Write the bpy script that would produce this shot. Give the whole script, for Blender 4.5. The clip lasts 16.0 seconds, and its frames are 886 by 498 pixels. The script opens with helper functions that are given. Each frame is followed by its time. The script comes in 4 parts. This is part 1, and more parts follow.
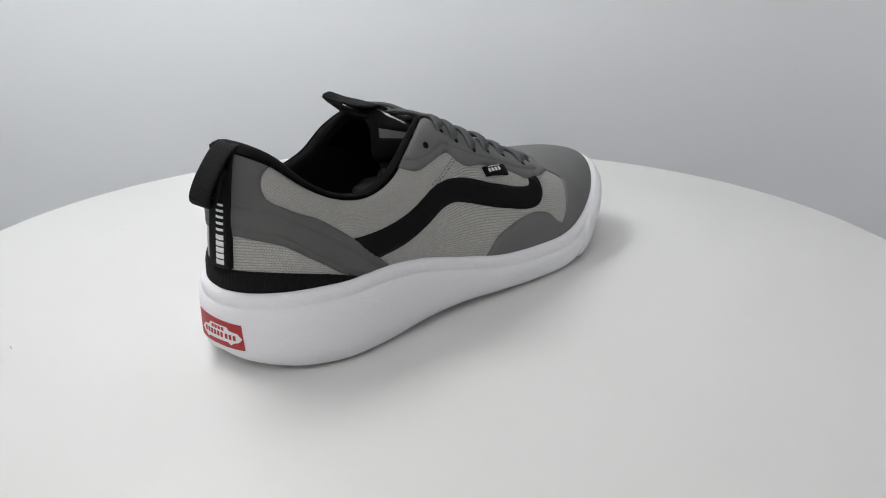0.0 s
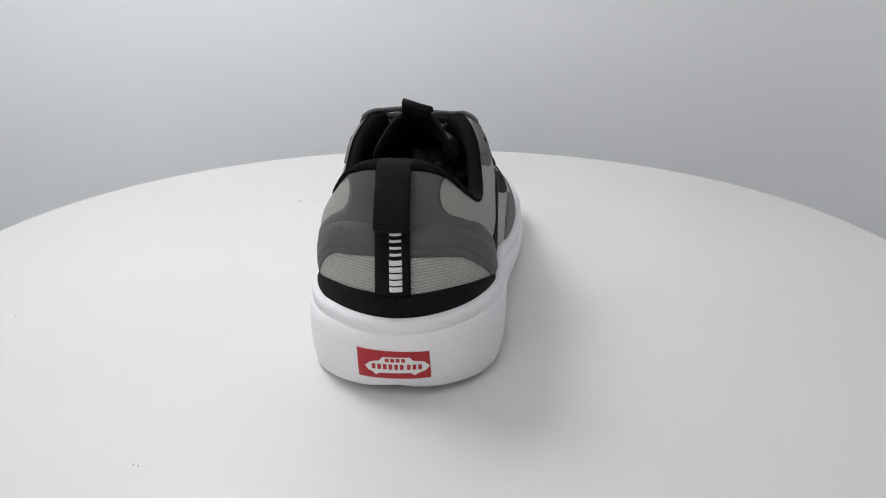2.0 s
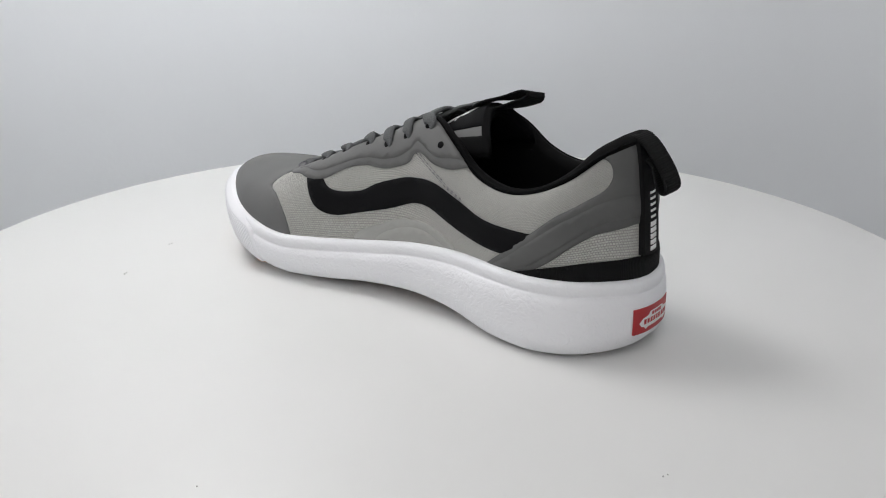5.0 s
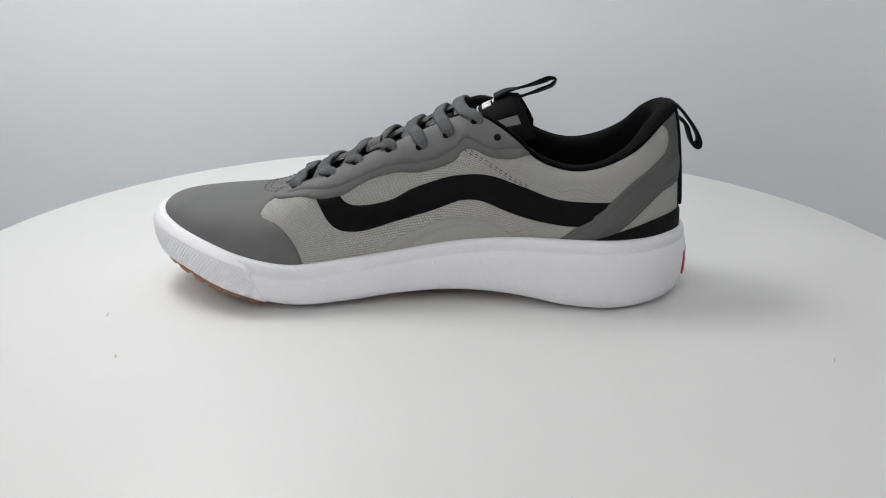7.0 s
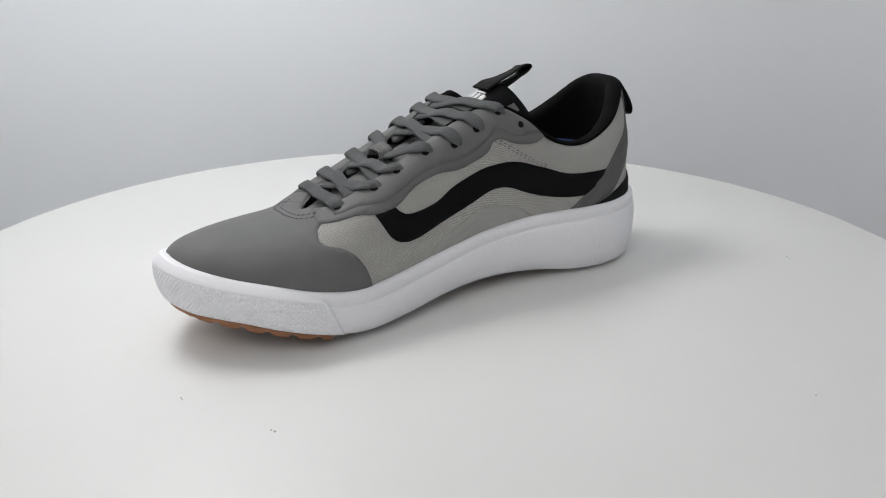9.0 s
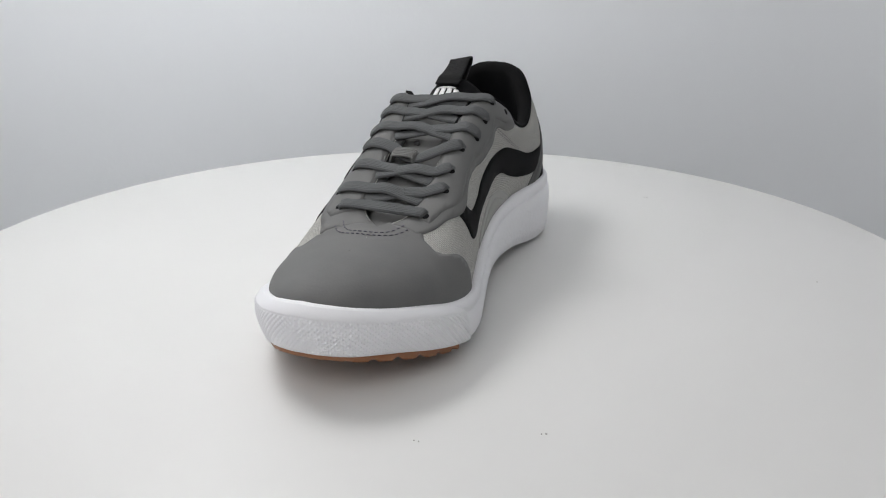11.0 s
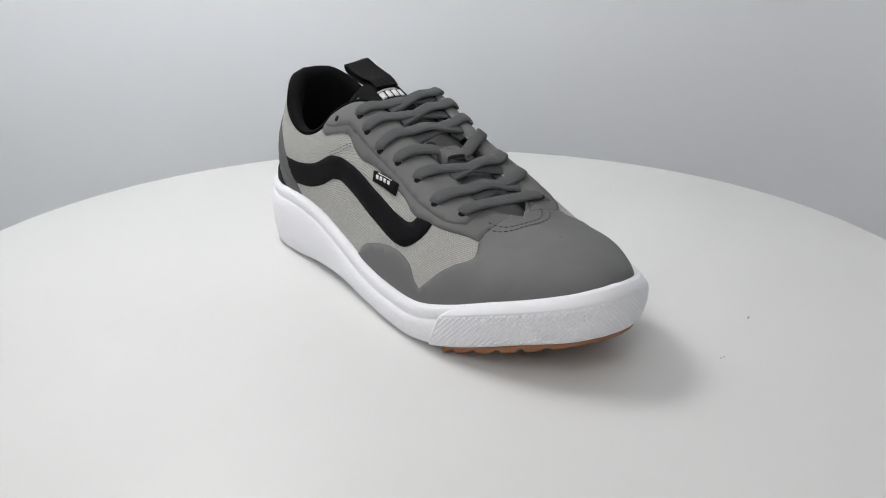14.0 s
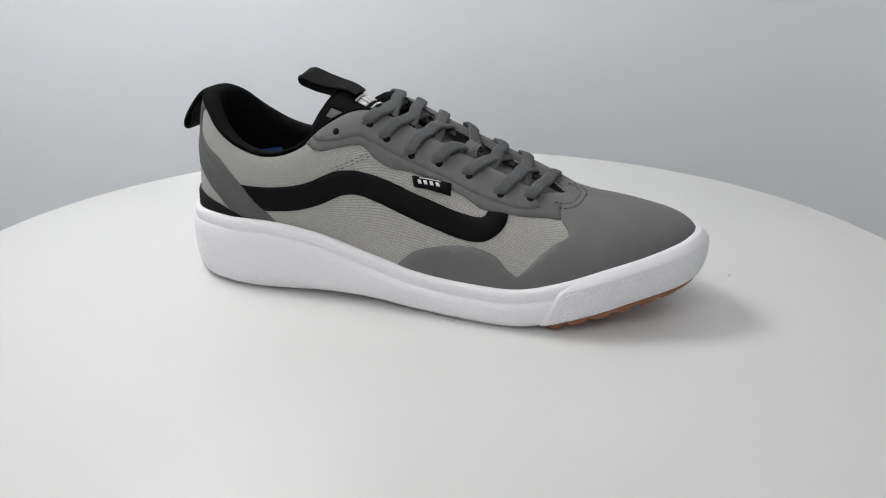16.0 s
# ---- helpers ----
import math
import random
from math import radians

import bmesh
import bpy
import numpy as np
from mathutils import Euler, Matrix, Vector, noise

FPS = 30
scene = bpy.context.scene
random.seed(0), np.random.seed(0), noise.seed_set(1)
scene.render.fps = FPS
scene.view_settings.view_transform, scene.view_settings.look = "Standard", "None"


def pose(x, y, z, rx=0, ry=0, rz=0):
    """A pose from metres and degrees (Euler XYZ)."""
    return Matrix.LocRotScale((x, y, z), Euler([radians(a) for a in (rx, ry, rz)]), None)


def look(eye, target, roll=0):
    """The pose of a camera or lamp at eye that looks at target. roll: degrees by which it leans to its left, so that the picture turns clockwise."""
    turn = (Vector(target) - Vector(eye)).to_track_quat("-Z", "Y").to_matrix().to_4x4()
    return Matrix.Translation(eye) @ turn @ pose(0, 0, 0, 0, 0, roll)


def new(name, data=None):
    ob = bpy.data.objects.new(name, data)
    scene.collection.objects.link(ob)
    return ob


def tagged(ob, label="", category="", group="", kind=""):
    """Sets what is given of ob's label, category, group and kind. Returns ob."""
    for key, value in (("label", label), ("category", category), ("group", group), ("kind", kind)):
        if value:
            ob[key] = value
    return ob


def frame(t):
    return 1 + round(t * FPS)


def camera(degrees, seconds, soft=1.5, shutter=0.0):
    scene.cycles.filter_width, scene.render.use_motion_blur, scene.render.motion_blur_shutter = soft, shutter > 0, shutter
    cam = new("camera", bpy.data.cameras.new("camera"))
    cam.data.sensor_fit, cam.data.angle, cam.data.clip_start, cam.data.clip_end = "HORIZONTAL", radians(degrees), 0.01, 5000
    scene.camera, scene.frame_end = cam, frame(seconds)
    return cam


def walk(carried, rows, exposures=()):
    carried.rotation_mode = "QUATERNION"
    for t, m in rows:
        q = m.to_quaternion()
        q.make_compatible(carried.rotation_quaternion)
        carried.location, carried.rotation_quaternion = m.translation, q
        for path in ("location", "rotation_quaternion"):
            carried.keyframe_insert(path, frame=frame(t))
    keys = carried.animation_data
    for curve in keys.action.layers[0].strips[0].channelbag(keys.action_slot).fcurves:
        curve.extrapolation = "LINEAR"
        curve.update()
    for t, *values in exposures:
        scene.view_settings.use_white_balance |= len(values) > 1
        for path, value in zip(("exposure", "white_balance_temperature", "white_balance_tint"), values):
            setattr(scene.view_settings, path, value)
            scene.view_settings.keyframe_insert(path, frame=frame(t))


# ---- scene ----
# One shoe turns on a white turntable in front of a still camera.
cam = camera(50.22, 16.0, soft=1.1)
EYE = pose(0, -0.525, 0.2125, 90 - 20.266, 0, -1.05) @ pose(0, 0, 0, 0, 0, -0.29)
walk(cam, [(0.0, EYE), (16.0, EYE)], exposures=[(0.0, -0.09), (16.0, -0.09)])

# ---- light: a closed white studio corner, a large soft box, two added lamps ----
world = bpy.data.worlds.new("studio_air")
scene.world = world
world.use_nodes = True
world.node_tree.nodes["Background"].inputs[0].default_value = (0.9, 0.95, 1.0, 1)
world.node_tree.nodes["Background"].inputs[1].default_value = 0.05


def soft_box(name, eye, target, sx, sy, watts, colour):
    lamp = bpy.data.lights.new(name, "AREA")
    lamp.shape, lamp.size, lamp.size_y, lamp.energy, lamp.color = "RECTANGLE", sx, sy, watts, colour
    ob = new(name, lamp)
    ob.matrix_world = look(eye, target)
    return ob


soft_box("key_softbox_light", (-0.70, 1.25, 0.80), (-0.03, 0.20, 0.05), 1.1, 1.1, 52.0, (1.0, 0.99, 0.975))
# added fill from the front left, brightens upright faces; no ceiling fitting
soft_box("front_fill_light", (-0.45, -1.25, 1.20), (0.0, 0.0, 0), 1.0, 1.0, 6.6, (1.0, 0.995, 0.985))
# added unseen lamp inside the paper, throws the shoe's shadow right and forward
soft_box("added_shadow_light", (-0.36, 0.18, 0.66), (0, 0.0, 0.0), 0.34, 0.34, 4.2, (1.0, 0.99, 0.98))

# ---- materials ----
def material(name, colour, rough=0.6, metal=0.0, spec=0.5):
    m = bpy.data.materials.new(name)
    m.use_nodes = True
    b = m.node_tree.nodes["Principled BSDF"]
    b.inputs["Base Color"].default_value = (*colour, 1)
    b.inputs["Roughness"].default_value = rough
    b.inputs["Metallic"].default_value = metal
    b.inputs["Specular IOR Level"].default_value = spec
    return m


def node(m, kind, **values):
    n = m.node_tree.nodes.new(kind)
    for k, v in values.items():
        n.inputs[k].default_value = v
    return n


def link(m, a, b):
    m.node_tree.links.new(a, b)


def mottled(m, scale, low, high, detail=4.0, coords="Object", rough=None):
    """Vary the base colour by noise, of that many cycles a metre, between two colours; and the roughness."""
    tc = m.node_tree.nodes.new("ShaderNodeTexCoord")
    n = node(m, "ShaderNodeTexNoise", Scale=scale, Detail=detail)
    link(m, tc.outputs[coords], n.inputs["Vector"])
    r = m.node_tree.nodes.new("ShaderNodeValToRGB")
    r.color_ramp.elements[0].position, r.color_ramp.elements[1].position = 0.3, 0.7
    r.color_ramp.elements[0].color, r.color_ramp.elements[1].color = (*low, 1), (*high, 1)
    b = m.node_tree.nodes["Principled BSDF"]
    link(m, n.outputs["Fac"], r.inputs["Fac"])
    link(m, r.outputs["Color"], b.inputs["Base Color"])
    if rough:
        mr = m.node_tree.nodes.new("ShaderNodeMapRange")
        mr.inputs["To Min"].default_value, mr.inputs["To Max"].default_value = rough
        link(m, n.outputs["Fac"], mr.inputs["Value"])
        link(m, mr.outputs["Result"], b.inputs["Roughness"])
    return n


def bumped(m, height, distance, strength=1.0):
    b = m.node_tree.nodes["Principled BSDF"]
    n = node(m, "ShaderNodeBump", Distance=distance, Strength=strength)
    link(m, height, n.inputs["Height"])
    if b.inputs["Normal"].is_linked:
        link(m, b.inputs["Normal"].links[0].from_socket, n.inputs["Normal"])
    link(m, n.outputs["Normal"], b.inputs["Normal"])


def noise_bump(m, scale, distance, coords="Object", detail=3.0, strength=1.0):
    tc = m.node_tree.nodes.new("ShaderNodeTexCoord")
    n = node(m, "ShaderNodeTexNoise", Scale=scale, Detail=detail)
    link(m, tc.outputs[coords], n.inputs["Vector"])
    bumped(m, n.outputs["Fac"], distance, strength)


WALL = material("matt_wall_paint", (0.70, 0.70, 0.70), 0.85)
mottled(WALL, 3.0, (0.69, 0.69, 0.69), (0.71, 0.71, 0.71))
noise_bump(WALL, 220, 0.0002)
PAPER = material("translucent_white_paper", (0.77, 0.78, 0.80), 0.9, spec=0.1)
noise_bump(PAPER, 220, 0.0002)
tp = node(PAPER, "ShaderNodeBsdfTranslucent", Color=(0.78, 0.795, 0.81, 1))
xp = node(PAPER, "ShaderNodeMixShader", Fac=0.45)
link(PAPER, PAPER.node_tree.nodes["Principled BSDF"].outputs["BSDF"], xp.inputs[1])
link(PAPER, tp.outputs["BSDF"], xp.inputs[2])
link(PAPER, xp.outputs["Shader"], PAPER.node_tree.nodes["Material Output"].inputs["Surface"])
DISC = material("white_lacquered_board", (0.77, 0.765, 0.75), 0.38, spec=0.35)
mottled(DISC, 9.0, (0.745, 0.742, 0.733), (0.765, 0.762, 0.753), rough=(0.36, 0.46))
FOAM = material("white_foam_rubber", (0.87, 0.87, 0.90), 0.55, spec=0.35)
RUBBER = material("white_bumper_rubber", (0.85, 0.85, 0.88), 0.48, spec=0.4)
tcf = FOAM.node_tree.nodes.new("ShaderNodeTexCoord")
vf = node(FOAM, "ShaderNodeTexVoronoi", Scale=260.0)
vf.feature = "DISTANCE_TO_EDGE"
wf = node(FOAM, "ShaderNodeTexNoise", Scale=160.0, Detail=2.0)
mf = node(FOAM, "ShaderNodeMix")
mf.data_type = "VECTOR"
mf.inputs["Factor"].default_value = 0.012
link(FOAM, tcf.outputs["Object"], wf.inputs["Vector"])
link(FOAM, tcf.outputs["Object"], mf.inputs[4])
link(FOAM, wf.outputs["Color"], mf.inputs[5])
link(FOAM, mf.outputs[1], vf.inputs["Vector"])
bumped(FOAM, vf.outputs["Distance"], 0.0011, 0.38)
noise_bump(FOAM, 420, 0.0003, strength=0.5)
noise_bump(RUBBER, 900, 0.00008)
GUM = material("brown_gum_rubber", (0.30, 0.13, 0.06), 0.5)
GREY = material("grey_coated_textile", (0.135, 0.135, 0.132), 0.6, spec=0.35)
KNIT = material("light_grey_woven_mesh", (0.36, 0.35, 0.32), 0.85, spec=0.2)
tk = KNIT.node_tree.nodes.new("ShaderNodeTexCoord")
bk = node(KNIT, "ShaderNodeTexBrick", Scale=1.0)
bk.offset = 0.5
for key, value in (("Color1", (0.63, 0.625, 0.595, 1)), ("Color2", (0.55, 0.545, 0.515, 1)), ("Mortar", (0.38, 0.376, 0.36, 1)), ("Mortar Size", 0.00026), ("Mortar Smooth", 1.0), ("Brick Width", 0.00168), ("Row Height", 0.00108)):
    bk.inputs[key].default_value = value
wk = node(KNIT, "ShaderNodeTexNoise", Scale=260.0, Detail=2.0)
mk = node(KNIT, "ShaderNodeMix")
mk.data_type = "VECTOR"
mk.inputs["Factor"].default_value = 0.0006
link(KNIT, tk.outputs["UV"], wk.inputs["Vector"])
link(KNIT, tk.outputs["UV"], mk.inputs[4])
link(KNIT, wk.outputs["Color"], mk.inputs[5])
link(KNIT, mk.outputs[1], bk.inputs["Vector"])
link(KNIT, bk.outputs["Color"], KNIT.node_tree.nodes["Principled BSDF"].inputs["Base Color"])
ik = node(KNIT, "ShaderNodeMath")
ik.operation = "SUBTRACT"
ik.inputs[0].default_value = 1.0
link(KNIT, bk.outputs["Fac"], ik.inputs[1])
bumped(KNIT, ik.outputs[0], 0.0007, 0.9)
PALE = material("pale_grey_film", (0.345, 0.343, 0.325), 0.55)
noise_bump(PALE, 700, 0.00008)
THREAD = material("dark_violet_thread", (0.10, 0.09, 0.12), 0.8)
BLACK = material("black_film", (0.006, 0.006, 0.007), 0.75, spec=0.1)
CLOTH = material("black_lining_cloth", (0.005, 0.005, 0.0055), 0.9, spec=0.12)
WEB = material("black_webbing", (0.006, 0.006, 0.0065), 0.75, spec=0.15)
LACE = material("grey_lace_cord", (0.115, 0.119, 0.122), 0.85, spec=0.2)
def ribbed(m, per_metre, distance, axis="U"):
    tc = m.node_tree.nodes.new("ShaderNodeTexCoord")
    w = node(m, "ShaderNodeTexWave", Scale=per_metre / 6.283 * 2, Distortion=0.6, Detail=1.0)
    w.bands_direction = "X" if axis == "U" else "Y"
    link(m, tc.outputs["UV"], w.inputs["Vector"])
    bumped(m, w.outputs["Fac"], distance)


ribbed(WEB, 900.0, 0.00016)
ribbed(LACE, 900.0, 0.00014, "V")
KEEPER = material("grey_keeper_webbing", (0.165, 0.166, 0.163), 0.8, spec=0.2)
ribbed(KEEPER, 700.0, 0.0004, "V")
noise_bump(LACE, 1100, 0.0005)
noise_bump(GREY, 900, 0.00007)
mottled(GREY, 60, (0.134, 0.135, 0.134), (0.152, 0.152, 0.150), rough=(0.6, 0.72))
HEEL_GREY = material("dark_grey_heel_textile", (0.105, 0.105, 0.103), 0.66, spec=0.3)
mottled(HEEL_GREY, 60, (0.100, 0.101, 0.100), (0.116, 0.116, 0.114), rough=(0.6, 0.72))
noise_bump(HEEL_GREY, 900, 0.00007)
noise_bump(CLOTH, 1500, 0.0002)
noise_bump(BLACK, 800, 0.00008)
RED = material("red_rubber", (0.42, 0.018, 0.025), 0.45)
WHITE = material("white_print", (0.80, 0.80, 0.80), 0.6)
BLUE = material("blue_insole_foam", (0.03, 0.075, 0.22), 0.8)
DARK = material("dark_dust", (0.50, 0.49, 0.47), 0.9)
TISSUE = material("dark_tissue_paper", (0.042, 0.042, 0.045), 0.6)
noise_bump(TISSUE, 300, 0.0006)
# ---- the shoe's forms, in millimetres: x to the toe, y to the wearer's left, z up ----
def smooth(table, x, col=1):
    """A smooth curve through the rows of a table, read at x."""
    k = np.array([r[0] for r in table], float)
    f = np.array([r[col] for r in table], float)
    x = np.clip(np.asarray(x, float), k[0], k[-1])
    m = np.gradient(f, k)
    i = np.clip(np.searchsorted(k, x, side="right") - 1, 0, len(k) - 2)
    d = k[i + 1] - k[i]
    t = (x - k[i]) / d
    return ((2 * t**3 - 3 * t**2 + 1) * f[i] + (t**3 - 2 * t**2 + t) * d * m[i]
            + (3 * t**2 - 2 * t**3) * f[i + 1] + (t**3 - t**2) * d * m[i + 1])


# plan of the sole: x, medial y, lateral y
PLAN = [(-147.0, 15, -15), (-138.6, 28.5, -28.5), (-125, 40, -40), (-104, 47, -47.2), (-80, 46.5, -48.4), (-50, 41, -48), (-20, 39.5, -49.5),
        (10, 43, -52.5), (40, 49.5, -55.5), (70, 56, -56.5), (93, 56, -52.5), (115, 50.5, -44), (135, 38.2, -32.2), (149.5, 25, -20), (156, 12.3, -9.6)]


def closed_outline():
    ring = [(-149.4, 0)] + [(x, l) for x, m, l in PLAN] + [(157.8, 0.5)] + [(x, m) for x, m, l in reversed(PLAN)]
    p = np.array(ring, float)
    n = len(p)
    out = []
    for i in range(n):
        a, b, c, d = p[i - 1], p[i], p[(i + 1) % n], p[(i + 2) % n]
        for t in np.linspace(0, 1, 24, endpoint=False):
            out.append(0.5 * (2 * b + (c - a) * t + (2 * a - 5 * b + 4 * c - d) * t * t + (3 * b - a - 3 * c + d) * t**3))
    out = np.array(out)
    step = np.hypot(*(np.roll(out, -1, 0) - out).T)
    run = np.concatenate([[0], np.cumsum(step)])
    toe = run[(len(PLAN) + 1) * 24]
    # s: 0 at the heel, +360 at the toe by the lateral side, -360 at the toe by the medial side
    s = np.where(run <= toe, run / toe * 360, -360 + (run - toe) / (run[-1] - toe) * 360)
    return out, s


RING, RING_S = closed_outline()
_order = np.argsort(RING_S[:-1])


def plan(s):
    """Point of the outline and its outward normal at s."""
    s = (np.asarray(s, float) + 360) % 720 - 360
    ks, kp = RING_S[:-1][_order], RING[_order]
    ks = np.concatenate([ks[-3:] - 720, ks, ks[:3] + 720])
    kp = np.concatenate([kp[-3:], kp, kp[:3]])
    p = np.stack([np.interp(s, ks, kp[:, 0]), np.interp(s, ks, kp[:, 1])], -1)
    e = 3.0
    a = np.stack([np.interp(s + e, ks, kp[:, 0]), np.interp(s + e, ks, kp[:, 1])], -1)
    b = np.stack([np.interp(s - e, ks, kp[:, 0]), np.interp(s - e, ks, kp[:, 1])], -1)
    d = a - b
    d /= np.maximum(np.hypot(d[..., 0], d[..., 1]), 1e-9)[..., None]
    return p, np.stack([d[..., 1], -d[..., 0]], -1)


# top edge of the sole by |s|: lateral, medial
RIM = [(0, 39.5, 39.5), (33, 41, 41), (51, 42, 41), (72, 42, 41), (97, 42, 41), (127, 38, 40), (157, 30.5, 37), (187, 24, 32.5), (217, 22, 29),
       (247, 22.5, 27.5), (272, 28, 31.5), (293, 34, 36.8), (316, 39.5, 41.0), (335, 44, 44.9), (349, 46.8, 46.9), (360, 47.8, 47.8)]
# lower edge of the white sole wall
FOOT = [(0, 6.0, 6.0), (33, 2.8, 2.8), (72, 0.8, 1.0), (97, 1.2, 2.2), (127, 3, 6), (157, 3.4, 7.6), (187, 1.5, 6.4), (217, 0.4, 3.6), (247, 0.8, 3.4),
        (272, 5.5, 8.4), (293, 11, 13.8), (316, 17.2, 19.2), (335, 21.3, 22.3), (349, 23.6, 23.6), (360, 24.2, 24.2)]
# upper edge of the shoe upper: x, |y|, z
TOP = [(0, -136, 0, 106), (16, -134, 12, 105), (33, -126.5, 20.8, 100), (51, -116, 28, 90), (72, -102, 32, 81.5), (97, -84, 34, 77.5), (127, -62, 33, 84),
       (150, -46, 30, 97), (165, -34, 25, 103.5), (180, -23, 19, 103), (195, -8, 16, 96.5), (217, 20, 15, 84), (240, 48, 14, 71.5), (258, 70, 11, 62.5),
       (268, 78, 4, 60.0), (275, 82, 0, 58.9), (293, 90, 0, 57.8), (316, 98, 0, 57.2), (335, 103, 0, 56.9), (349, 107, 0, 56.7), (360, 109, 0, 56.5)]
# fullness of the side by |s|: lateral, medial (1 is straight, 2 is round)
FULL = [(0, 1.4, 1.4), (40, 1.55, 1.6), (97, 1.45, 1.45), (150, 1.52, 1.75), (200, 1.68, 1.9), (250, 1.72, 2.25), (310, 1.85, 2.2), (360, 2.1, 2.1)]
# the lacing's middle line leans to the medial side: x, y
LEAN = [(-140, 0), (-40, 0.5), (0, 2.0), (40, 4.0), (80, 5.5), (110, 5.0)]
# how far the flanks swell out beyond that
SWELL = [(0, 0.0), (60, 0.0), (110, 0.06), (160, 0.08), (210, 0.06), (260, 0.15), (310, 0.18), (360, 0.0)]
# the padded quarters bulge below the collar: lateral, medial
QUARTER = [(0, 0, 0), (40, 0.5, 0.8), (80, 2.4, 3.4), (120, 3.2, 4.6), (155, 2.4, 3.6), (190, 0.6, 1.0), (220, 0, 0), (360, 0, 0)]
INSET = 5.8


def by_side(table, s):
    a = np.abs(s)
    return np.where(s >= 0, smooth(table, a, 1), smooth(table, a, 2))


def skin(s, v):
    """The upper's outer surface: s along the outline, v from the sole (0) to the top edge (1)."""
    s, v = np.broadcast_arrays(np.asarray(s, float), np.asarray(v, float))
    p, nrm = plan(s)
    a = np.abs((s + 360) % 720 - 360)
    ss = (s + 360) % 720 - 360
    base = np.stack([p[..., 0] - nrm[..., 0] * INSET, p[..., 1] - nrm[..., 1] * INSET, by_side(RIM, ss) - 3], -1)
    top = np.stack([smooth(TOP, a, 1), np.sign(-ss) * np.maximum(smooth(TOP, a, 2), 0) + smooth(LEAN, smooth(TOP, a, 1)), smooth(TOP, a, 3)], -1)
    n = by_side(FULL, ss)
    f = np.clip(v, -0.1, 1) * math.pi / 2
    g = np.sign(f) * np.abs(np.sin(f)) ** (2 / n)
    n = n + smooth(SWELL, a)
    h = 1 - np.maximum(1 - np.abs(g) ** n, 0) ** (1 / n)
    out = np.empty(s.shape + (3,))
    out[..., 0] = base[..., 0] + (top[..., 0] - base[..., 0]) * h
    out[..., 1] = base[..., 1] + (top[..., 1] - base[..., 1]) * h
    out[..., 2] = base[..., 2] + (top[..., 2] - base[..., 2]) * g
    out[..., :2] += nrm * (by_side(QUARTER, ss) * np.sin(math.pi * np.clip(v, 0, 1) ** 1.7))[..., None]
    return out


def skin_normal(s, v):
    e, w = 1.5, 0.02
    du = skin(s + e, v) - skin(s - e, v)
    dv = skin(s, np.minimum(v + w, 1)) - skin(s, np.maximum(np.minimum(v, 1) - w, -0.05))
    n = np.cross(du, dv)
    return n / np.maximum(np.linalg.norm(n, axis=-1), 1e-9)[..., None]
# ---- meshes ----
def mesh_from(name, verts, faces, mat, parent=None, label="", smooth_shade=True, uv=None, mm=True):
    me = bpy.data.meshes.new(name)
    k = 0.001 if mm else 1.0
    me.from_pydata([(float(v[0]) * k, float(v[1]) * k, float(v[2]) * k) for v in verts], [], [tuple(int(i) for i in f) for f in faces])
    me.materials.append(mat)
    if uv is not None:
        layer = me.uv_layers.new(name="UVMap")
        idx = np.empty(len(me.loops), int)
        me.loops.foreach_get("vertex_index", idx)
        layer.data.foreach_set("uv", np.asarray(uv, float)[idx].ravel())
    me.validate()
    bm = bmesh.new()
    bm.from_mesh(me)
    bmesh.ops.recalc_face_normals(bm, faces=bm.faces)
    bm.to_mesh(me)
    bm.free()
    if smooth_shade:
        me.polygons.foreach_set("use_smooth", [True] * len(me.polygons))
    ob = new(name, me)
    if parent:
        ob.parent = parent
    if label:
        tagged(ob, label)
    return ob


def grid_faces(n, m, wrap=False, base=0):
    out = []
    for i in range(n if wrap else n - 1):
        for j in range(m - 1):
            a, b = base + i * m + j, base + ((i + 1) % n) * m + j
            out.append((a, b, b + 1, a + 1))
    return out


def lathe(name, rows, mat, parent=None, n=160, mm=False):
    """A turned body: rows of (radius, z)."""
    verts, m = [], len(rows)
    for i in range(n):
        a = 2 * math.pi * i / n
        verts += [(r * math.cos(a), r * math.sin(a), z) for r, z in rows]
    faces = grid_faces(n, m, True)
    verts += [(0, 0, rows[0][1]), (0, 0, rows[-1][1])]
    for i in range(n):
        faces.append((i * m, ((i + 1) % n) * m, n * m))
        faces.append((i * m + m - 1, ((i + 1) % n) * m + m - 1, n * m + 1))
    return mesh_from(name, verts, faces, mat, parent, mm=mm)


def box(name, x0, y0, z0, x1, y1, z1, mat, parent=None, bevel=0.0, label=""):
    bm = bmesh.new()
    bmesh.ops.create_cube(bm, size=1)
    for v in bm.verts:
        v.co = ((x0 + x1) / 2 + v.co.x * (x1 - x0), (y0 + y1) / 2 + v.co.y * (y1 - y0), (z0 + z1) / 2 + v.co.z * (z1 - z0))
    if bevel:
        bmesh.ops.bevel(bm, geom=bm.edges[:], offset=bevel, segments=2, affect="EDGES")
    me = bpy.data.meshes.new(name)
    bm.to_mesh(me)
    bm.free()
    me.materials.append(mat)
    ob = new(name, me)
    if parent:
        ob.parent = parent
    if label:
        tagged(ob, label)
    return ob


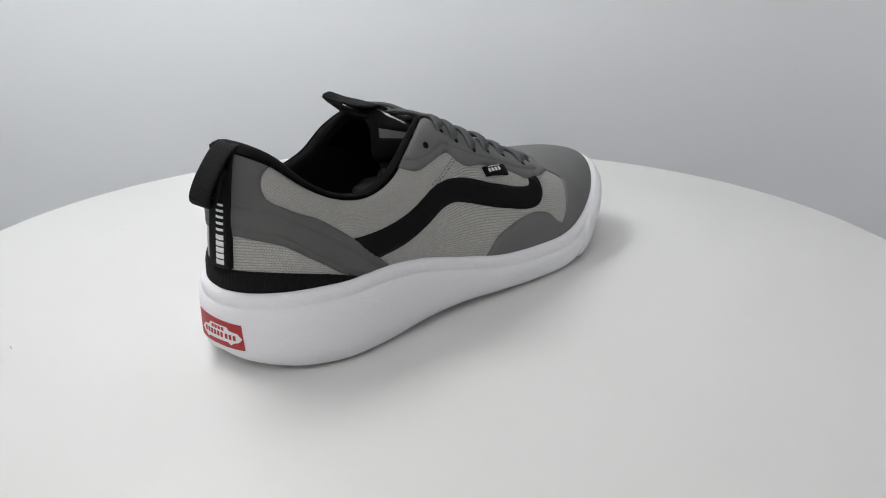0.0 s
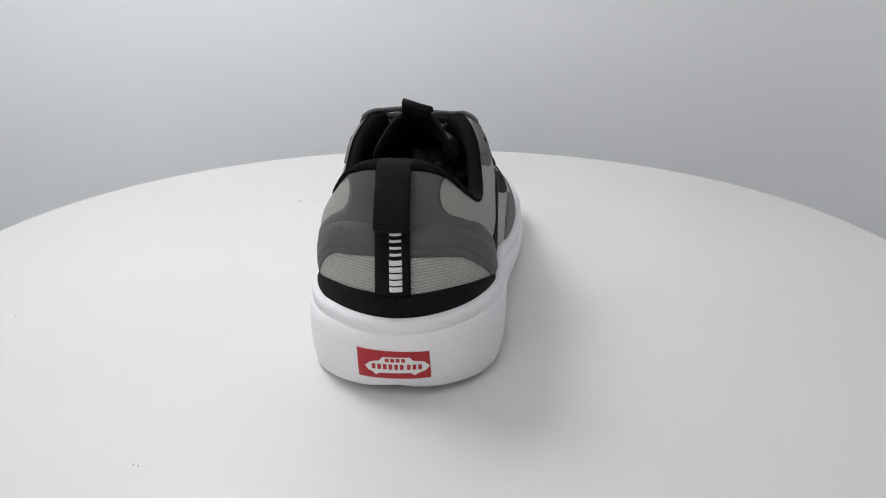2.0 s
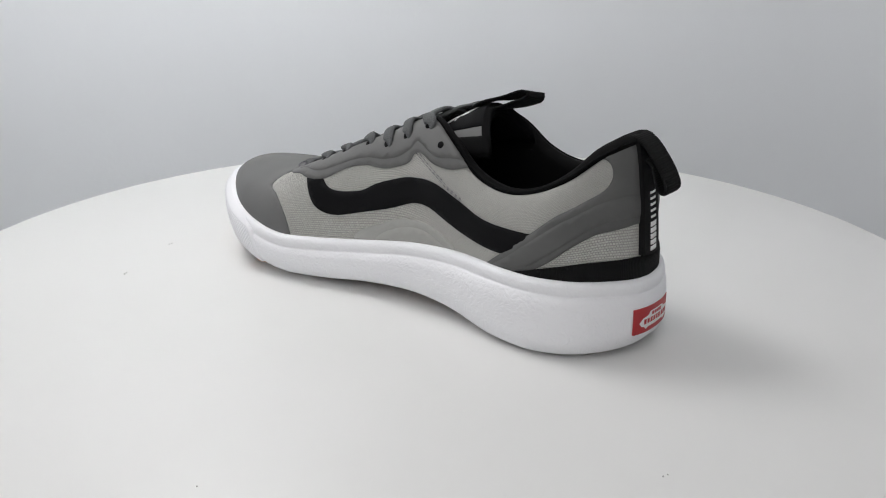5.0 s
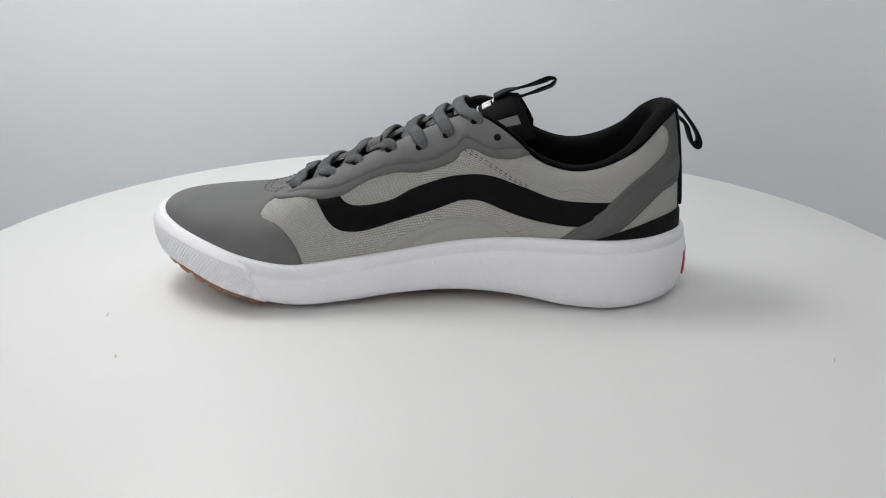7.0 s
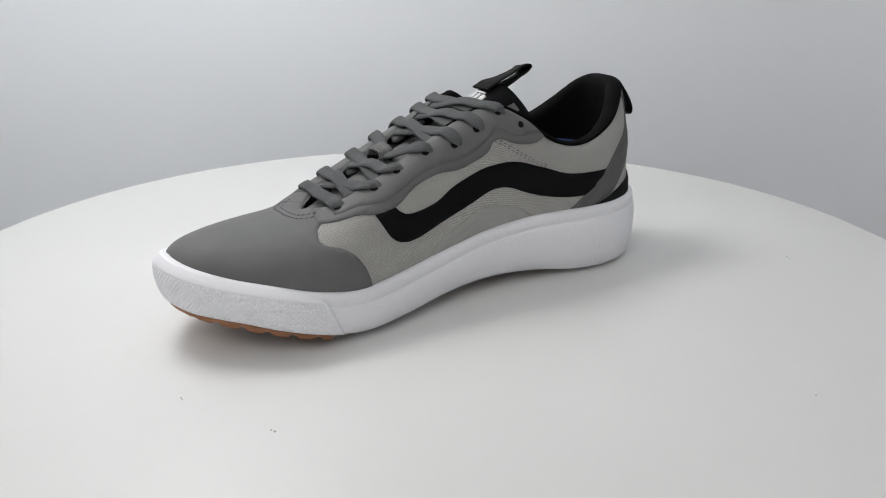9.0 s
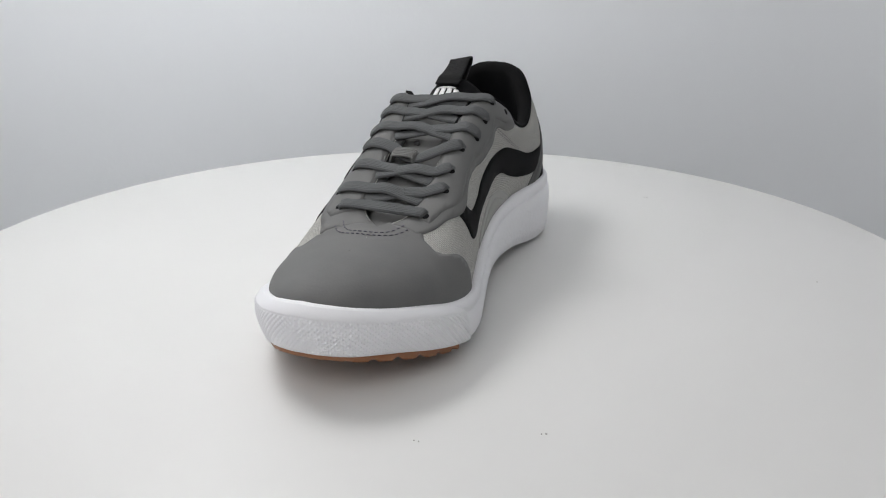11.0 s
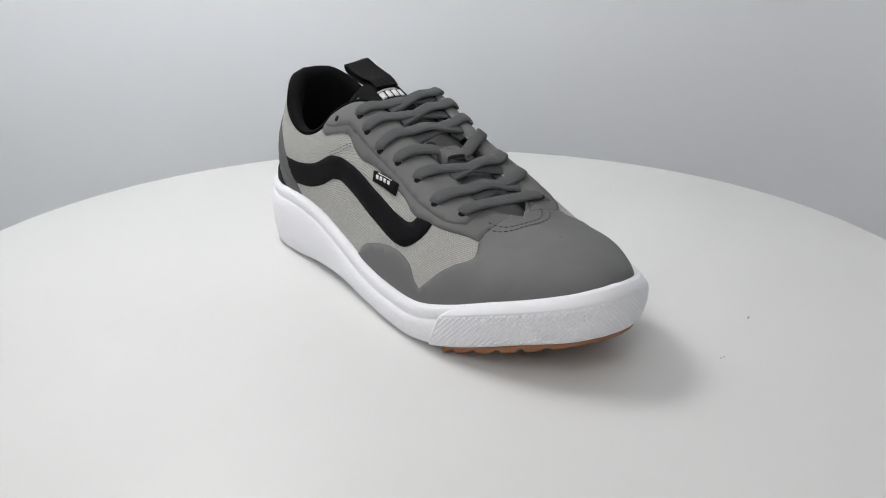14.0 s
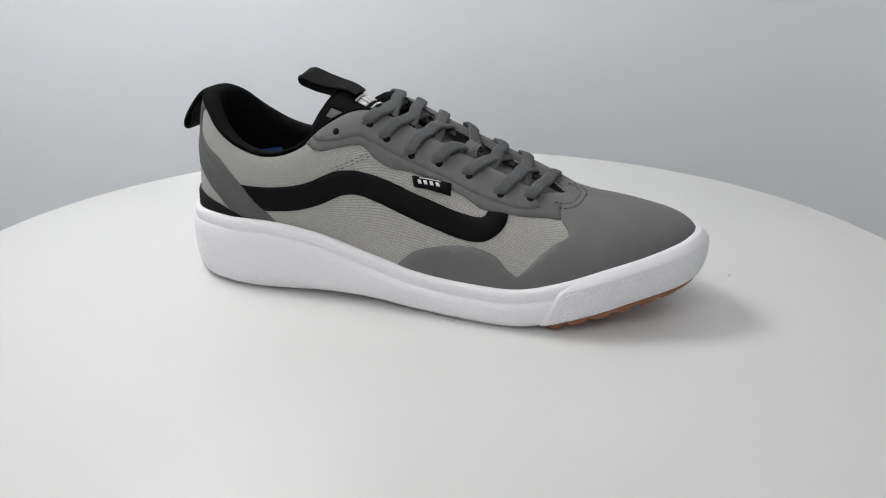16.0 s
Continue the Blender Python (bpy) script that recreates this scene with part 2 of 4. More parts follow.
# ---- the studio: painted walls, floor and ceiling ----
FLOOR_Z = -0.75
for nm, b in {"wall_north": (-2.4, 2.2, FLOOR_Z, 2.0, 2.28, 2.1), "wall_south": (-2.4, -2.1, FLOOR_Z, 2.0, -2.02, 2.1),
              "wall_west": (-2.48, -2.1, FLOOR_Z, -2.4, 2.28, 2.1), "wall_east": (2.0, -2.1, FLOOR_Z, 2.08, 2.28, 2.1),
              "floor": (-2.48, -2.1, FLOOR_Z - 0.08, 2.08, 2.28, FLOOR_Z), "ceiling": (-2.48, -2.1, 2.1, 2.08, 2.28, 2.18)}.items():
    tagged(box(nm, *b, WALL), "matt pale grey painted studio surface", nm.split("_")[0], kind="structure")

# ---- paper backdrop, bent round the turntable ----
def backdrop():
    rad, back, low, high, t = 0.46, -0.48, -0.60, 0.95, 0.002
    line = [(-rad, back)] + [(rad * math.cos(a), rad * math.sin(a)) for a in np.linspace(math.pi, 0, 60)] + [(rad, back)]
    verts, n = [], len(line)
    for k in (1.0, 1.0 + t / rad):
        for x, y in line:
            verts += [(x * k, y * k if y > 0 else y, low), (x * k, y * k if y > 0 else y, high)]
    faces = grid_faces(n, 2) + grid_faces(n, 2, base=2 * n)
    for i in range(n - 1):
        faces += [(2 * i + e, 2 * i + 2 + e, 2 * n + 2 * i + 2 + e, 2 * n + 2 * i + e) for e in (0, 1)]
    faces += [(0, 1, 2 * n + 1, 2 * n), (2 * n - 2, 2 * n - 1, 4 * n - 1, 4 * n - 2)]
    return tagged(mesh_from("backdrop", verts, faces, PAPER, mm=False), "white translucent paper backdrop bent round the turntable", "backdrop", kind="structure")


backdrop()

# ---- the turntable ----
turntable = tagged(new("turntable"), "round white lacquered turntable with a thin rounded rim", "turntable")
R = 0.3103
lathe("top_plate", [(R - 0.0012, 0.0), (R - 0.0005, -0.0003), (R, -0.0012), (R, -0.016), (R - 0.0005, -0.0175), (R - 0.002, -0.018)], DISC, turntable)
lathe("turning_hub", [(0.09, -0.0182), (0.09, -0.05)], DISC, turntable, n=64)
base_stand = tagged(new("turntable_stand"), "plain white round stand under the turntable", "stand")
lathe("column", [(0.08, -0.0505), (0.08, -0.70), (0.2, -0.72), (0.2, FLOOR_Z)], DISC, base_stand, n=64)
# ---- the shoe ----
from mathutils.geometry import delaunay_2d_cdt

shoe = tagged(new("shoe"), "grey low-top lace-up sneaker, black side stripes, thick white sole", "shoe")


def band(name, rows_at, s0, s1, step, mat, label="", wrap=False, parent=None):
    """A body swept along the outline: rows_at(s) gives its section as (out, z), out from the sole's outline."""
    s = np.arange(s0, s1, step) if wrap else np.linspace(s0, s1, int((s1 - s0) / step) + 1)
    p, n = plan(s)
    sec = [rows_at(x) for x in s]
    m, k = len(sec[0]), len(s)
    verts, uvs = [], []
    for i in range(k):
        for o, z in sec[i]:
            verts.append((p[i, 0] + n[i, 0] * o, p[i, 1] + n[i, 1] * o, z))
            uvs.append((s[i] * 0.001, z * 0.001))
    faces = []
    for i in range(k if wrap else k - 1):
        for j in range(m):
            a, b = i * m + j, ((i + 1) % k) * m + j
            a2, b2 = i * m + (j + 1) % m, ((i + 1) % k) * m + (j + 1) % m
            faces.append((a, b, b2, a2))
    if not wrap:
        faces += [tuple(range(m)), tuple(range((k - 1) * m, k * m))]
    return mesh_from(name, verts, faces, mat, parent or shoe, label, uv=uvs)


def fold(s):
    return (s + 360) % 720 - 360


def rim_z(s):
    return float(by_side(RIM, np.array(float(fold(s)))))


def foot_z(s):
    return float(by_side(FOOT, np.array(float(fold(s)))))


def rounded(ctrl, closed=True, step=2.0):
    """A smooth line through the control points; a third value of 1 marks a sharp corner."""
    pts = [np.array((c[0], c[1] * 75.0)) for c in ctrl]
    sharp = [len(c) > 2 for c in ctrl]
    n, out = len(pts), []
    for i in range(n if closed else n - 1):
        b, c = pts[i], pts[(i + 1) % n]
        a = b - (c - b) if sharp[i] or (not closed and i == 0) else pts[i - 1]
        d = c + (c - b) if sharp[(i + 1) % n] or (not closed and i == n - 2) else pts[(i + 2) % n]
        ln = np.linalg.norm(c - b)
        m1 = (c - a) / max(np.linalg.norm(c - a), 1e-6) * ln
        m2 = (d - b) / max(np.linalg.norm(d - b), 1e-6) * ln
        for t in np.linspace(0, 1, max(2, int(ln / step) + 1), endpoint=False):
            out.append((2 * t**3 - 3 * t**2 + 1) * b + (t**3 - 2 * t**2 + t) * m1 + (3 * t**2 - 2 * t**3) * c + (t**3 - t**2) * m2)
    if not closed:
        out.append(pts[-1])
    return [(float(p[0]), float(p[1]) / 75.0) for p in out]


def patch(name, ctrl, mat, lift=0.8, label="", parent=None, cell=3.2, smooth_line=True, soft=0.6):
    """A thin layer bonded to the upper: an outline in (s, v), raised by lift."""
    line = rounded(ctrl) if smooth_line else [(c[0], c[1]) for c in ctrl]
    ring = np.array([(s, v * 75.0) for s, v in line])
    n = len(ring)
    lo, hi = ring.min(0), ring.max(0)
    inner = []
    for i, gx in enumerate(np.arange(lo[0] + cell / 2, hi[0], cell)):
        for gy in np.arange(lo[1] + (cell / 4 if i % 2 else cell * 0.7), hi[1], cell):
            d = np.hypot(ring[:, 0] - gx, ring[:, 1] - gy).min()
            a, b = ring, np.roll(ring, -1, 0)
            cross = ((a[:, 1] > gy) != (b[:, 1] > gy)) & (gx < (b[:, 0] - a[:, 0]) * (gy - a[:, 1]) / np.where(b[:, 1] == a[:, 1], 1e-9, b[:, 1] - a[:, 1]) + a[:, 0])
            if cross.sum() % 2 and d > cell * 0.45:
                inner.append((gx, gy))
    # an inner line near the edge gives the rounded lip
    co = [Vector((float(x), float(y))) for x, y in list(ring) + inner]
    vs, es, fs, vo, eo, fo = delaunay_2d_cdt(co, [(i, (i + 1) % n) for i in range(n)], [], 1, 1e-4)
    q = np.array([(v.x, v.y) for v in vs])
    pos = skin(q[:, 0], q[:, 1] / 75.0)
    nrm = skin_normal(q[:, 0], np.clip(q[:, 1] / 75.0, -0.02, 0.985))
    edge = np.zeros(len(q), bool)
    count = {}
    for f in fs:
        for i in range(3):
            e = tuple(sorted((f[i], f[(i + 1) % 3])))
            count[e] = count.get(e, 0) + 1
    ridge = (q[:, 1] > 0.998 * 75) & (np.abs(q[:, 0]) > 272)
    rim = [e for e, c in count.items() if c == 1 and not (ridge[e[0]] and ridge[e[1]])]
    for e in rim:
        edge[list(e)] = True
    edge &= ~ridge
    nrm[ridge] = (0.12, 0, 0.993)
    up = pos + nrm * np.where(edge, lift * soft, lift)[:, None]
    verts = list(up)
    uv = list(q * 0.001)
    low = {}
    for e in rim:
        for i in e:
            if i not in low:
                low[i] = len(verts)
                verts.append(pos[i] - nrm[i] * 0.5)
                uv.append(q[i] * 0.001)
    faces = [tuple(f) for f in fs] + [(a, b, low[b], low[a]) for a, b in rim]
    return mesh_from(name, verts, faces, mat, parent or shoe, label, uv=uv)


def sweep(name, path, width, thick, mat, label="", parent=None, ups=None, n=10, power=2.0, step=1.2):
    """A cord or ribbon along a smooth path; ups gives the way its broad side faces."""
    p = np.array(path, float)
    u = np.array(ups if ups is not None else [(0, 0, 1)] * len(p), float)
    fine, fu = [], []
    for i in range(len(p) - 1):
        a, b, c, d = p[max(i - 1, 0)], p[i], p[i + 1], p[min(i + 2, len(p) - 1)]
        k = max(2, int(np.linalg.norm(c - b) / step))
        for t in np.linspace(0, 1, k, endpoint=False):
            fine.append(0.5 * (2 * b + (c - a) * t + (2 * a - 5 * b + 4 * c - d) * t * t + (3 * b - a - 3 * c + d) * t**3))
            fu.append(u[i] * (1 - t) + u[i + 1] * t)
    fine.append(p[-1]), fu.append(u[-1])
    fine, fu = np.array(fine), np.array(fu)
    tan = np.gradient(fine, axis=0)
    tan /= np.linalg.norm(tan, axis=1)[:, None]
    side = np.cross(tan, fu)
    side /= np.linalg.norm(side, axis=1)[:, None]
    top = np.cross(side, tan)
    run = np.concatenate([[0], np.cumsum(np.linalg.norm(np.diff(fine, axis=0), axis=1))])
    verts, uvs = [], []
    for i in range(len(fine)):
        for j in range(n):
            a = 2 * math.pi * j / n
            c, s = math.cos(a), math.sin(a)
            c, s = math.copysign(abs(c) ** (2 / power), c), math.copysign(abs(s) ** (2 / power), s)
            verts.append(fine[i] + side[i] * c * width / 2 + top[i] * s * thick / 2)
            uvs.append((run[i] * 0.001, c * width / 2 * 0.001))
    m = len(fine)
    faces = [(i * n + j, (i + 1) * n + j, (i + 1) * n + (j + 1) % n, i * n + (j + 1) % n) for i in range(m - 1) for j in range(n)]
    faces += [tuple(range(n)), tuple(range((m - 1) * n, m * n))]
    return mesh_from(name, verts, faces, mat, parent or shoe, label, uv=uvs)


# -- sole --
def sole_rows(s):
    t, b = rim_z(s), foot_z(s)
    g = t - 7.0
    h = g - b
    return [(-26, b), (-10, b), (-4.6, b + 0.6), (-2.0, b + 2.2), (-0.5, b + h * 0.3), (0.0, b + h * 0.52), (0.2, b + h * 0.75), (-0.4, g - 1.2), (-1.3, g - 0.4),
            (-2.0, g + 0.1), (-1.6, g + 0.8), (-1.3, t - 3.2), (-1.7, t - 1.5), (-2.8, t - 0.4), (-4.4, t), (-6.0, t - 0.4), (-7.6, t - 2.5), (-26, t - 6)]


band("midsole", sole_rows, -360, 360, 2.0, FOAM, "thick white foam midsole with a crinkled wall and smooth rim", wrap=True)


def lug(s):
    k = (s / 13.0) % 1.0
    return min(1.0, max(0.0, (k - 0.1) / 0.12)) if k < 0.8 else max(0.0, 1 - (k - 0.8) / 0.1)


def bumper_lift(s):
    """How far the toe strip's lower edge lies above the midsole's foot."""
    f = abs(fold(s))
    return 1.5 - 2.2 * min(1.0, max(0.0, (f - 275) / 60))


def outsole_rows(s):
    b = foot_z(s)
    f = abs(fold(s))
    toe = min(1.0, max(0.0, (f - 255) / 12))
    b = b + bumper_lift(s) * toe
    depth = 3.0 + (1.7 * lug(s) * min(1, max(0, (345 - f) / 30)) if f > 258 else 0.4)
    low = max(0.0, b - depth)
    inn = -17.0 + 13.4 * toe
    return [(-60 if f < 40 or f > 320 else -34, low + 0.3), (inn - 2.5, low), (inn - 0.4, low + 0.4), (inn, min(low + 1.2, b - 0.2)), (inn, b + 0.6), (-30, b + 0.6)]


band("outsole", outsole_rows, -360, 360, 1.4, GUM, "brown gum rubber outsole with lugs", wrap=True)


def toe_bumper():
    """The rubber strip round the toe, its wall cut with small pyramids."""
    ns, nz = 760, 64
    verts, uvs = [], []
    for i in range(ns + 1):
        for j in range(nz + 1):
            w = j / nz
            s0 = 259.5 + 11.0 * w + 9.0 * max(0.0, (w - 0.74) / 0.26) ** 2
            s = s0 + (720 - 2 * s0) * i / ns
            t, b = rim_z(s), foot_z(s)
            p, n = plan(np.array(s))
            top, low = t - 0.2, b - 0.2 + bumper_lift(s)
            z = low + (top - low) * w
            tuck = 1.4 + 2.5 * min(1.0, max(0.0, (abs(fold(s)) - 266) / 40))
            o = 1.8 - 4.3 * max(0.0, (w - 0.72) / 0.28) ** 2.0 - tuck * max(0.0, (0.62 - w) / 0.62) ** 1.8 - 1.0 * max(0.0, (0.06 - w) / 0.06)
            end = min(i, ns - i) / ns * (720 - 2 * s0)
            if 0.06 < w < 0.79 and end > 2.4:
                pu, pv = (s + z) / 2.6, (s - z) / 2.6
                a = math.sin(math.pi * pu) ** 2
                c = math.sin(math.pi * pv) ** 2
                o += 0.8 * (a * c) ** 0.7 - 0.35
            elif 0.79 <= w < 0.81 and end > 1.8:
                o -= 0.35
            o -= max(0.0, 1 - end / 1.2) * 0.9 + max(0.0, 1 - end / 18) * 0.5
            verts.append((p[0] + n[0] * o, p[1] + n[1] * o, z))
            uvs.append((s * 0.001, z * 0.001))
    faces = grid_faces(ns + 1, nz + 1)
    # close the strip behind
    m = nz + 1
    k = len(verts)
    for i in range(ns + 1):
        for j in (0, nz):
            x, y, z = verts[i * m + j]
            s = uvs[i * m + j][0] * 1000
            p, n = plan(np.array(s))
            verts.append((p[0] - n[0] * 5.5, p[1] - n[1] * 5.5, z - (0.6 if j else -0.6)))
            uvs.append(uvs[i * m + j])
    for i in range(ns):
        faces.append((i * m, (i + 1) * m, k + (i + 1) * 2, k + i * 2))
        faces.append((i * m + nz, (i + 1) * m + nz, k + (i + 1) * 2 + 1, k + i * 2 + 1))
    # and at its two ends
    for i in (0, ns):
        k = len(verts)
        for j in range(m):
            s = uvs[i * m + j][0] * 1000
            p, n = plan(np.array(s))
            verts.append((p[0] - n[0] * 6.0, p[1] - n[1] * 6.0, verts[i * m + j][2]))
            uvs.append(uvs[i * m + j])
        faces += [(i * m + j, i * m + j + 1, k + j + 1, k + j) for j in range(nz)]
    return mesh_from("toe_bumper", verts, faces, RUBBER, shoe, "white rubber toe strip with a diamond relief", uv=uvs)


toe_bumper()

# red heel tab with its white emblem, drawn as plain shapes
def wall_sheet(name, pts, mat, out, parent, label="", thick=0.9, cell=1.6):
    """A thin sheet on the sole's rear wall: outline as (s, z)."""
    ring = [Vector(p) for p in pts]
    n = len(ring)
    fine = []
    for i in range(n):
        a, b = ring[i], ring[(i + 1) % n]
        k = max(1, int((b - a).length / cell))
        fine += [a.lerp(b, j / k) for j in range(k)]
    n = len(fine)
    lo = (min(p.x for p in fine), min(p.y for p in fine))
    hi = (max(p.x for p in fine), max(p.y for p in fine))
    inner = [Vector((x, y)) for x in np.arange(lo[0] + 1, hi[0], cell) for y in np.arange(lo[1] + 1, hi[1], cell)
             if min((Vector((x, y)) - p).length for p in fine) > cell * 0.5]
    vs, es, fs, *_ = delaunay_2d_cdt(fine + inner, [(i, (i + 1) % n) for i in range(n)], [], 1, 1e-4)

    def at(v, o):
        p, nn = plan(np.array(float(v[0])))
        b, g = foot_z(v[0]), rim_z(v[0]) - 7
        f = (v[1] - b) / (g - b)
        bow = 0.2 - 2.6 * max(0.0, 0.42 - f) ** 2 * 4
        return (p[0] + nn[0] * (o + bow), p[1] + nn[1] * (o + bow), v[1])
    verts = [at(v, out) for v in vs] + [at(v, out - thick) for v in vs]
    m = len(vs)
    count = {}
    for f in fs:
        for i in range(3):
            e = tuple(sorted((f[i], f[(i + 1) % 3])))
            count[e] = count.get(e, 0) + 1
    faces = [tuple(f) for f in fs] + [tuple(m + i for i in reversed(f)) for f in fs]
    faces += [(a, b, b + m, a + m) for (a, b), c in count.items() if c == 1]
    return mesh_from(name, verts, faces, mat, parent, label, smooth_shade=False)


tab = wall_sheet("heel_tab", [(-17.0, 26.0), (15.8, 25.2), (16.6, 12.2), (-16.3, 12.2)], RED, 0.35, shoe, "red rubber heel tab with white emblem")
board = [(-16.0, 18.2), (-13.5, 20.6), (-8.5, 21.2), (-7.0, 22.8), (5.0, 22.8), (6.5, 21.0), (10.5, 20.2), (13.0, 18.0), (11.5, 16.0), (9.5, 15.4), (8.2, 14.0), (6.2, 15.0),
         (-7.5, 15.2), (-9.2, 14.0), (-11.0, 15.2), (-14.2, 16.2)]
emblem = wall_sheet("emblem", [(-s, z) for s, z in reversed(board)], WHITE, 0.5, tab, "white flat emblem shape", thick=0.4)
for k in range(4):
    wall_sheet("lettering_bar", [(-(-5.0 + k * 2.4), 22.2), (-(-3.3 + k * 2.4), 22.2), (-(-3.3 + k * 2.4), 20.5), (-(-5.0 + k * 2.4), 20.5)], RED, 0.62, emblem, thick=0.3, cell=1.2)
for k in range(9):
    x = -12.4 + k * 2.5 + (0.6 if k > 2 else 0)
    wall_sheet("lettering_bar", [(-x, 19.4), (-x - 1.6, 19.4), (-x - 1.6, 16.9), (-x, 16.9)], RED, 0.62, emblem, thick=0.3, cell=1.2)

# -- woven upper --
SS = np.arange(-360, 360, 2.0)
VV = np.linspace(-0.03, 1, 46)
V3 = skin(SS[:, None], VV[None, :])
mesh_from("woven_upper", V3.reshape(-1, 3), grid_faces(len(SS), len(VV), True), KNIT, shoe, "light grey woven mesh upper",
          uv=np.stack(np.broadcast_arrays(SS[:, None] * 0.001, VV[None, :] * 0.075), -1).reshape(-1, 2))

# -- bonded layers: outlines in (s, v) --
LAT_STRIPE = [(77.3, 0.436, 1), (102.6, 0.478), (119.2, 0.501), (141.6, 0.536), (154.9, 0.517), (163.9, 0.486), (185.0, 0.441), (202.9, 0.433), (215.0, 0.435),
    (225.7, 0.455), (229.4, 0.488), (231.1, 0.536, 1), (241.6, 0.571, 1), (240.0, 0.488), (236.0, 0.408), (228.1, 0.326), (218.7, 0.295), (204.4, 0.293),
    (182.6, 0.311), (165.6, 0.349), (155.2, 0.383), (145.6, 0.383), (131.0, 0.331), (113.2, 0.261), (92.4, 0.21, 1)]
MED_STRIPE = [(-235.5, 0.514, 1), (-228.0, 0.335), (-222.5, 0.245), (-215.8, 0.199), (-206.2, 0.18), (-193.9, 0.19), (-175.9, 0.211), (-165.6, 0.238),
    (-153.5, 0.297), (-143.7, 0.313), (-133.1, 0.296), (-119.2, 0.268), (-103.7, 0.25), (-88.0, 0.24, 1), (-71.2, 0.433, 1), (-89.2, 0.483),
    (-108.1, 0.507), (-122.8, 0.536), (-137.2, 0.522), (-148.7, 0.484), (-159.6, 0.433), (-171.9, 0.386), (-184.8, 0.353), (-192.9, 0.325),
    (-203.9, 0.33), (-213.4, 0.358), (-218.6, 0.402), (-222.6, 0.464, 1)]
patch("side_stripe", LAT_STRIPE, BLACK, 0.8, "black wavy side stripe")
patch("side_stripe", MED_STRIPE, BLACK, 0.8, "black wavy side stripe")
DOME = [(-196.0, -0.02, 1), (-193.0, 0.064), (-185.3, 0.108), (-175.3, 0.131), (-169.1, 0.157), (-160.0, 0.179), (-148.8, 0.189), (-138.6, 0.176),
    (-129.9, 0.129), (-119.1, -0.02, 1)]
patch("arch_layer", DOME, PALE, 0.5, "smooth pale grey arch layer")
patch("raised_panel", [(-184, -0.02, 1), (-178.0, 0.06), (-168.0, 0.105), (-157, 0.135), (-147.5, 0.14), (-139.0, 0.11), (-131, 0.045), (-128.0, -0.02, 1)], PALE, 1.0, "embossed pale panel")
TOE = [(170.4, -0.02, 1), (184.6, 0.137), (198.6, 0.202), (210.4, 0.244), (221.1, 0.269), (228.9, 0.27), (235.1, 0.25), (240.4, 0.188), (245.8, 0.147, 1),
    (251.9, 0.226), (258.1, 0.321), (265.5, 0.41), (273.5, 0.483), (273.1, 0.542), (269.0, 0.631, 1), (268.0, 0.82), (266.5, 0.999, 1), (300, 0.9995, 1),
    (360, 0.9995, 1), (420, 0.9995, 1), (453.3, 0.999, 1), (454.3, 0.86), (455.3, 0.746, 1), (453.8, 0.692), (453.2, 0.575), (454.2, 0.487),
    (464.0, 0.398), (471.8, 0.273), (478.2, 0.139), (482.9, -0.02, 1)]
toe_cap = patch("toe_cap", TOE, GREY, 1.0, "smooth dark grey coated toe cap", cell=3.0)
bm = bmesh.new()
bm.from_mesh(toe_cap.data)
crest = [v for v in bm.verts if v.co.z > 0.054 and v.co.x > 0.080 and abs(v.co.y - float(smooth(LEAN, v.co.x * 1000)) * 0.001) < 0.0006]
bmesh.ops.remove_doubles(bm, verts=crest, dist=0.0007)
crown = [v for v in bm.verts if v.co.z > 0.053 and not v.is_boundary and v.co.x > 0.084]
for turn in range(6):
    bmesh.ops.smooth_vert(bm, verts=crown, factor=0.5, use_axis_x=True, use_axis_y=True, use_axis_z=True)
bm.to_mesh(toe_cap.data)
bm.free()
LAT_EYE = [(132.5, 0.985, 1), (133.3, 0.87), (137, 0.755), (141.9, 0.707), (148.9, 0.681), (163.9, 0.64), (167.8, 0.599), (170.2, 0.562), (179.0, 0.521),
    (192.7, 0.541), (212.5, 0.547), (220.5, 0.537), (227.7, 0.514), (242.2, 0.563), (247.2, 0.583), (259.9, 0.641), (269.0, 0.631, 1), (271.0, 0.985, 1),
    (240, 0.99, 1), (217, 0.99, 1), (195, 0.99, 1), (180, 0.99, 1), (165, 0.985, 1), (150, 0.985, 1)]
MED_EYE = [(-269.7, 0.985, 1), (-267.7, 0.746, 1), (-264.7, 0.746), (-249.1, 0.657), (-235.9, 0.522), (-222.6, 0.464), (-213.4, 0.504), (-208.2, 0.516),
    (-195.9, 0.495), (-182.2, 0.448), (-170.6, 0.467), (-163.5, 0.52), (-162.1, 0.588), (-158.2, 0.626), (-146.1, 0.64), (-135.5, 0.758),
    (-130, 0.985, 1), (-150, 0.985, 1), (-165, 0.985, 1), (-180, 0.99, 1), (-195, 0.99, 1), (-217, 0.99, 1), (-240, 0.99, 1)]
lat_eyestay = patch("eyestay", LAT_EYE, GREY, 0.9, "dark grey coated lace panel")
med_eyestay = patch("eyestay", MED_EYE, GREY, 0.9, "dark grey coated lace panel")
patch("raised_panel", [(137.5, 0.955, 1), (141, 0.82), (150.4, 0.736), (165.4, 0.695), (169.3, 0.654), (171.7, 0.652), (180.5, 0.611), (194.2, 0.596), (214.0, 0.602),
    (222.0, 0.592), (239, 0.613), (248, 0.643), (257, 0.72, 1), (257.5, 0.93, 1), (240, 0.962), (217, 0.962), (195, 0.962), (180, 0.955), (165, 0.955),
    (150, 0.955)], GREY, 1.35, "embossed lace panel", lat_eyestay, soft=0.75)
